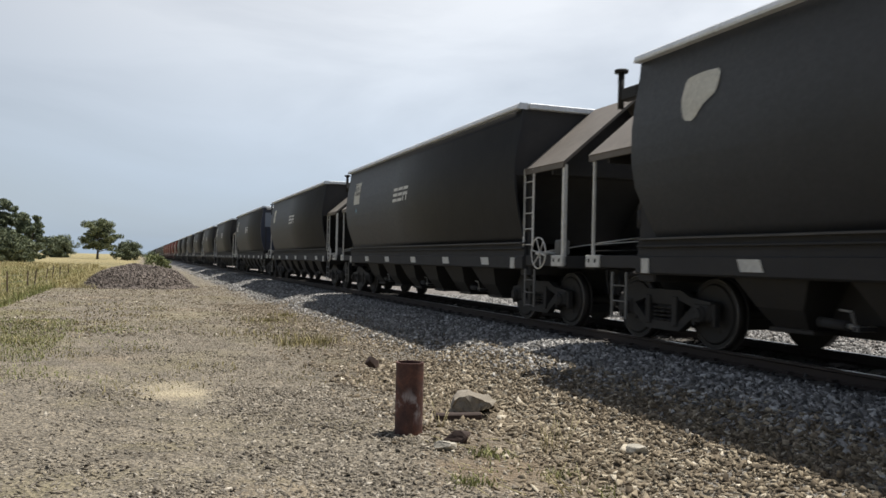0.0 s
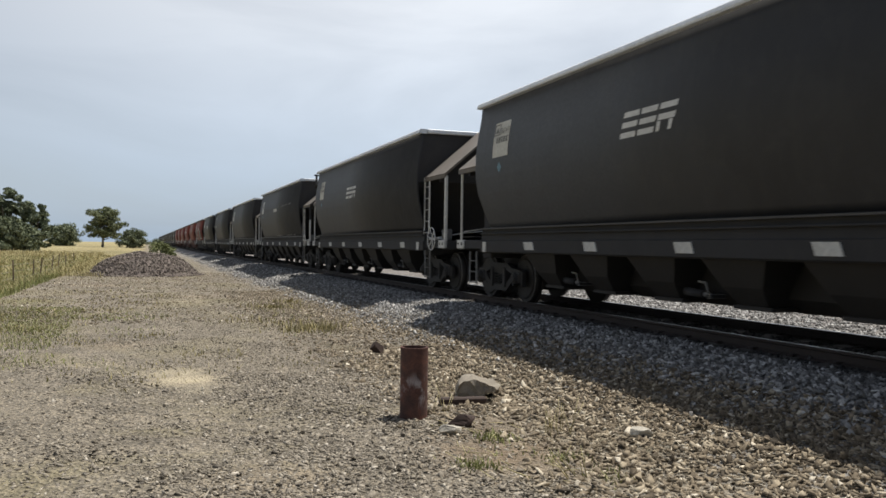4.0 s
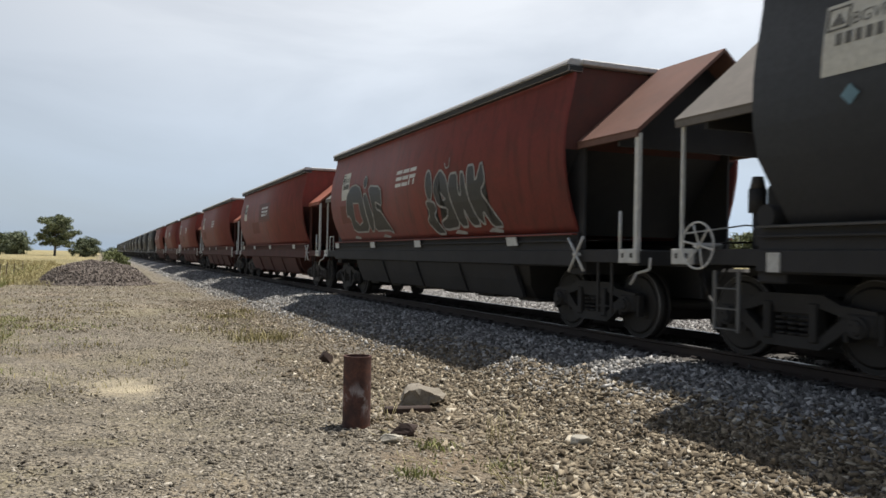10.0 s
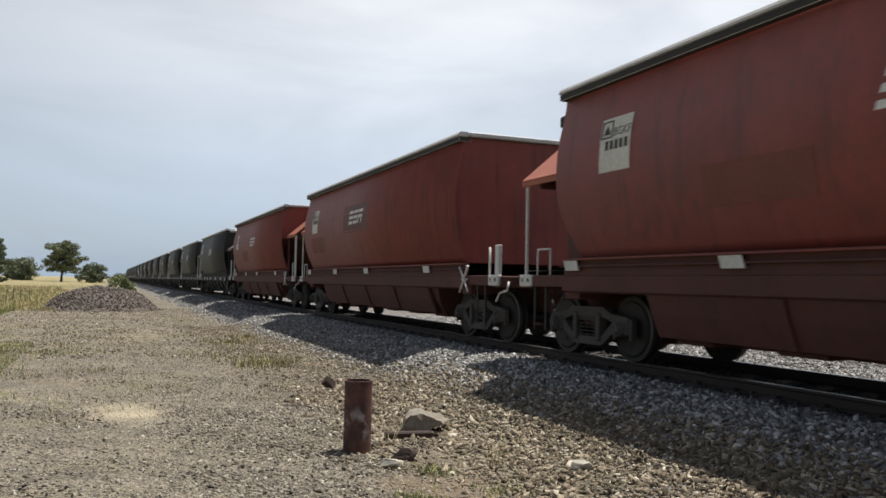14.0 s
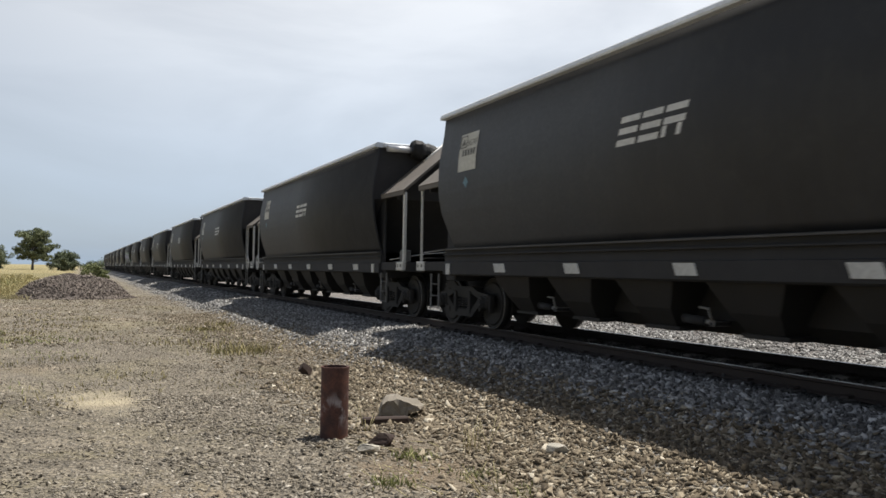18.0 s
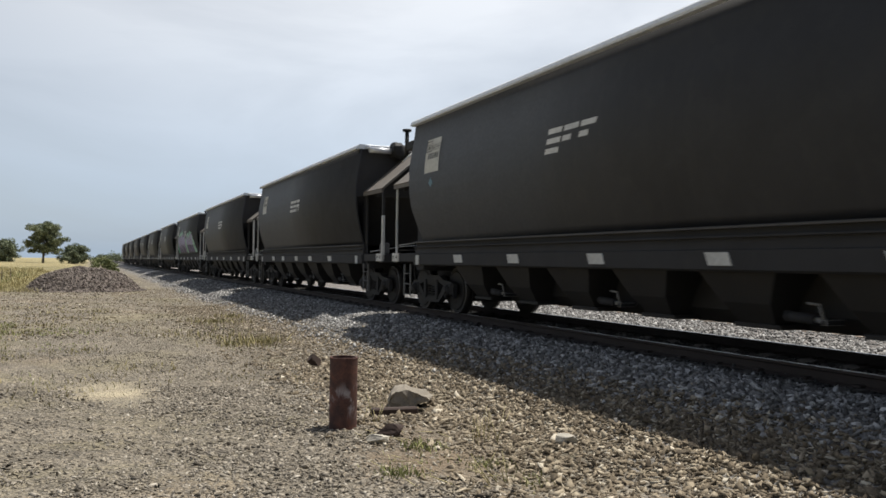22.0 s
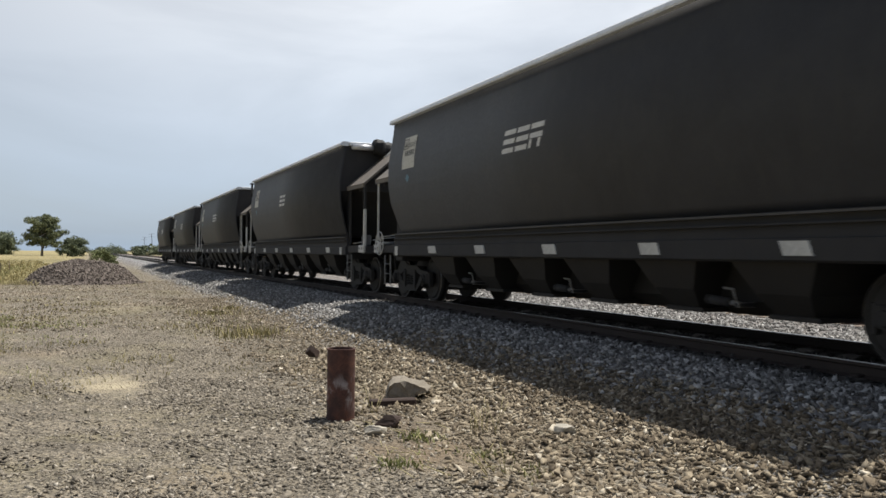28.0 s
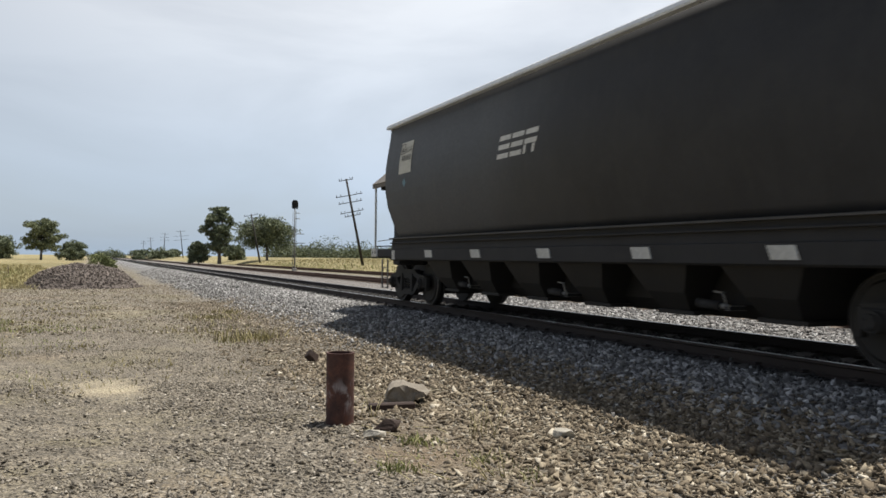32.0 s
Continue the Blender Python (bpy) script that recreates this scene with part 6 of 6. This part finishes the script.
def red_graffiti():
    """Two words in fat black letters edged with white."""
    letters = [
        # D, i, E
        ([(4.92, 2.12), (4.80, 2.66), (4.40, 2.90), (3.95, 2.92), (3.50, 2.80), (3.30, 2.45), (3.06, 1.68), (4.50, 1.69), (4.62, 2.12)], [(4.20, 2.44), (3.72, 2.42), (3.56, 1.94), (3.90, 1.86), (4.18, 2.0)]),
        ([(3.30, 2.62), (2.98, 2.64), (2.62, 2.02), (2.80, 1.68), (3.04, 1.68)], None),
        ([(2.88, 2.82), (1.86, 2.72), (1.85, 2.24), (2.34, 2.40), (2.30, 2.20), (1.98, 2.14), (1.34, 1.60), (1.70, 1.68), (2.72, 1.68), (2.58, 2.20)], None),
        # i, S, H, K
        ([(-0.95, 2.22), (-1.42, 2.18), (-1.52, 2.02), (-1.32, 1.92), (-1.46, 1.74), (-1.72, 1.53), (-1.28, 1.53), (-0.88, 1.80), (-1.10, 1.96)], None),
        ([(-1.52, 2.60), (-1.83, 2.80), (-2.14, 2.62), (-2.26, 2.20), (-2.52, 1.64), (-1.72, 1.60), (-1.58, 1.76), (-1.98, 1.86), (-2.06, 2.02), (-1.60, 2.08), (-1.44, 2.36)], [(-1.80, 2.34), (-2.02, 2.20), (-1.90, 2.18)]),
        ([(-2.30, 2.66), (-2.68, 2.66), (-2.66, 2.26), (-2.78, 2.22), (-2.80, 2.66), (-2.97, 2.64), (-3.06, 2.20), (-3.42, 1.64), (-3.02, 1.64), (-2.78, 2.00), (-2.86, 1.64), (-2.52, 1.64), (-2.18, 2.30)], None),
        ([(-3.12, 2.74), (-3.42, 2.74), (-3.46, 2.40), (-3.74, 2.80), (-3.88, 2.42), (-3.62, 2.24), (-3.92, 1.96), (-4.28, 1.60), (-3.86, 1.60), (-3.60, 1.92), (-3.56, 1.62), (-3.24, 1.86), (-3.06, 2.20)], None),
    ]
    out = []
    for shape, hole in letters:
        shape = rounded(shape, 1)
        g = [(shape, 0, 0.0)] + stroke(shape, 0.045, 1, 0.004, True)
        if hole:
            g += [(hole, 2, 0.003)] + stroke(hole, 0.035, 1, 0.005, True)
        out.append(g)
    for cy, cz, ry, rz in ((3.12, 2.92, 0.15, 0.15), (-1.21, 2.52, 0.19, 0.31)):
        dot = [(cy + ry * math.cos(2 * math.pi * i / 12), cz + rz * math.sin(2 * math.pi * i / 12)) for i in range(12)]
        out.append([(dot, 0, 0.0)] + stroke(dot, 0.045, 1, 0.004, True))
    out.append(stroke([(-2.04, 2.88), (-2.10, 2.79), (-2.24, 2.80), (-2.27, 2.97)], 0.03, 1, 0.0))
    out.append([([(y0 + 0.3, 1.53), (y0 - 0.25, 1.50), (y0 - 0.3, 1.55), (y0 + 0.1, 1.60)], 1, 0.006) for y0 in (4.4, 2.0, -2.4, -3.9)])
    return out


def purple_graffiti():
    """A pale green cloud behind two words of fat purple letters, dark violet at the foot."""
    rng = random.Random(23)
    ridge = {6.3: 1.55, 5.6: 2.0, 5.14: 2.38, 4.4: 2.72, 3.7: 2.9, 3.0: 2.92, 2.47: 3.1, 1.9: 2.86, 1.22: 2.86, 0.7: 2.6, 0.3: 2.4, -0.5: 2.55, -1.17: 2.86, -1.8: 2.76, -2.36: 2.95,
             -2.7: 2.78, -3.2: 2.88, -3.6: 2.72, -3.92: 2.64, -4.22: 2.54, -4.3: 2.30, -4.57: 2.38, -4.71: 2.08, -4.84: 2.18, -5.02: 1.91, -5.2: 1.76, -5.6: 1.70}
    ys = sorted(ridge)
    top, y, up = [], 6.3, 1
    while y > -5.6:
        top.append((y, float(np.interp(y, ys, [ridge[k] for k in ys])) + up * rng.uniform(0.02, 0.13) * (1 if y > -4.2 else 0.3)))
        up = -up
        y -= rng.uniform(0.08, 0.26)
    out = [[([(a[0], 1.50), (b[0], 1.50), b, a], 0, 0.0) for a, b in zip(top[:-1], top[1:])]]
    out.append([(rounded([(6.25, 1.51), (6.0, 1.72), (5.5, 1.98), (5.05, 2.10), (4.75, 1.51)]), 4, 0.002)])
    # the first word: five narrow letters with drips
    back = [(5.0, 1.51), (4.98, 2.42), (4.3, 2.60), (2.4, 2.62), (1.0, 2.66), (0.55, 2.3), (0.2, 1.51)]
    out.append([(back, 2, 0.002)] + stroke(back, 0.04, 3, 0.003, True))
    for i, (a, b) in enumerate(((4.95, 4.12), (4.08, 3.24), (3.20, 2.38), (2.34, 1.40), (1.36, 0.50))):
        tip = (2.62, 2.66, 2.70, 2.78, 2.70)[i]
        w = a - b
        shape = rounded([(a + 0.02, 1.51), (a + 0.05, tip - 0.32), (a - 0.06 * w, tip + 0.02), (a - 0.40 * w, tip + 0.10), (a - 0.52 * w, tip - 0.16), (a - 0.72 * w, tip + 0.12), (b + 0.04, tip - 0.02), (b - 0.02, 2.2), (b - 0.10, 1.51)], 1)
        g = [(shape, 1, 0.004)] + stroke(shape, 0.04, 3, 0.008, True)
        x = a - 0.04
        while x > b + 0.06:
            d = rng.uniform(0.05, 0.13)
            h = rng.uniform(1.86, 2.24)
            g.append(([(x, 1.512), (x - d, 1.512), (x - d * 0.9, h * 0.98), (x - d * 0.3, h)], 2, 0.006))
            x -= d * rng.uniform(0.9, 1.15)
        m = 0.5 * (a + b)
        g += stroke([(m + 0.05, 2.46), (m, 2.2), (m - 0.06, 1.84)], 0.045, 3, 0.010)
        out.append(g)
    # the second word on one dark foot
    foot = [(-0.32, 2.04), (-0.58, 1.51), (-4.48, 1.51), (-4.20, 1.76), (-4.10, 2.0)]
    out.append([(foot, 2, 0.003)] + stroke(foot, 0.04, 3, 0.004, True))
    for shape in ([(-0.34, 2.0), (-0.46, 2.74), (-0.62, 2.70), (-0.84, 2.36), (-1.0, 2.68), (-1.10, 2.62), (-1.20, 2.0)],
                  [(-1.06, 2.06), (-1.16, 2.52), (-1.34, 2.66), (-1.60, 2.36), (-1.70, 2.0), (-1.40, 1.96)],
                  [(-1.72, 2.0), (-1.80, 2.70), (-1.98, 2.68), (-2.04, 2.30), (-2.18, 2.30), (-2.34, 2.76), (-2.58, 2.70), (-2.66, 2.34), (-2.50, 1.98)],
                  [(-2.46, 1.98), (-2.62, 2.36), (-2.94, 2.76), (-3.03, 2.68), (-2.90, 2.30), (-3.16, 1.98)],
                  [(-3.06, 2.10), (-3.10, 2.46), (-3.28, 2.70), (-3.54, 2.75), (-3.74, 2.66), (-3.86, 2.78), (-4.02, 2.22), (-3.78, 2.20), (-4.12, 1.92), (-3.20, 1.96)]):
        shape = rounded(shape, 1)
        out.append([(shape, 1, 0.006)] + stroke(shape, 0.05, 3, 0.010, True))
    out.append([(rounded([(-3.26, 2.30), (-3.36, 2.42), (-3.48, 2.28)], 1), 3, 0.011)] + stroke([(-3.50, 2.16), (-3.66, 2.10), (-3.72, 2.20), (-3.60, 2.34)], 0.025, 5, 0.012))
    g = []
    for _ in range(13):
        a, c, r = rng.uniform(-4.1, -0.8), rng.uniform(1.62, 1.92), rng.uniform(0.025, 0.07)
        g.append((rounded([(a + r, c), (a + 0.1 * r, c + 1.7 * r), (a - r, c + 0.2 * r), (a, c - 1.5 * r)], 1), 1, 0.007))
    out.append(g)
    for pts in ([(-3.86, 1.86), (-3.98, 1.60)], [(-1.52, 1.90), (-1.56, 1.66), (-1.62, 1.70)], [(-3.70, 2.72), (-3.84, 2.84), (-3.98, 2.36)]):
        out.append(stroke(pts, 0.022, 5, 0.013))
    # a thin black scrawl on the green
    for pts in ([(-4.40, 2.02), (-4.50, 1.86), (-4.46, 2.04)], [(-4.52, 1.98), (-4.60, 1.90), (-4.66, 2.0), (-4.58, 2.02)], [(-4.68, 2.02), (-4.70, 1.84), (-4.80, 1.92), (-4.70, 1.98)],
                [(-4.82, 2.0), (-4.84, 1.82), (-4.92, 1.98), (-4.88, 1.88)], [(-4.90, 1.86), (-5.02, 1.70), (-5.06, 1.56), (-4.96, 1.64)], [(-4.44, 1.84), (-4.74, 1.80)]):
        out.append(stroke(pts, 0.022, 3, 0.004))
    return out


def scuffs(rng):
    """A pale scraped patch and, after it, the faint broken smears on either side."""
    mark = []
    for i in range(16):
        y, z = 0.45 + rng.uniform(-0.42, 0.42), 2.84 + rng.uniform(-0.07, 0.07)
        a, b = rng.uniform(0.08, 0.22), rng.uniform(0.05, 0.11)
        mark.append((rounded([(y + a, z - b * 0.5), (y - a * 0.8, z - b * 0.6), (y - a, z + b * 0.4), (y + a * 0.7, z + b * 0.6)], 1), 0, 0.0007 * i))
    smear = []
    for i in range(44):
        y = rng.uniform(-4.2, 4.6)
        z = 2.93 + 0.012 * (0.4 - y) + rng.uniform(-0.035, 0.035)
        a, b = rng.uniform(0.06, 0.32), rng.uniform(0.012, 0.035)
        smear.append((rounded([(y + a, z - b), (y - a, z - b * 0.6), (y - a * 0.8, z + b), (y + a * 0.6, z + b * 0.8)], 1), 0, 0.0003 * i))
    low = []
    for i in range(18):
        y, a, b = rng.uniform(-4.5, 1.5), rng.uniform(0.06, 0.3), rng.uniform(0.012, 0.03)
        low.append((rounded([(y + a, 1.50), (y - a, 1.50), (y - a * 0.7, 1.50 + 2 * b), (y + a * 0.5, 1.50 + b)], 1), 0, 0.0005 * i))
    return [mark, smear, low]


build_train()


def motions():
    for k, w, sets in WAGONS:
        def spot(t):
            return (k + 0.5) * WAGON_L - travelled(t) + NUDGE.get(k, 0.0)
        walk(w, [(t, pose(TRACK_X, spot(t), RAIL_Z)) for t in range(33)])
        # the wheels turn while the wagon is near enough for it to be seen
        times = [f / 30 for f in range(0, 961) if -14 < spot(f / 30) < 42]
        if len(times) > 1:
            y0 = spot(times[0])
            for s in sets:
                x, y, z = s.location
                rows = [] if times[0] == 0 else [(0.0, pose(x, y, z))]
                rows += [(t, pose(x, y, z, (y0 - spot(t)) / 0.46 * 57.29578 % 360)) for t in times]
                if times[-1] < 32:
                    rows.append((32.0, rows[-1][1]))
                walk(s, rows)


motions()
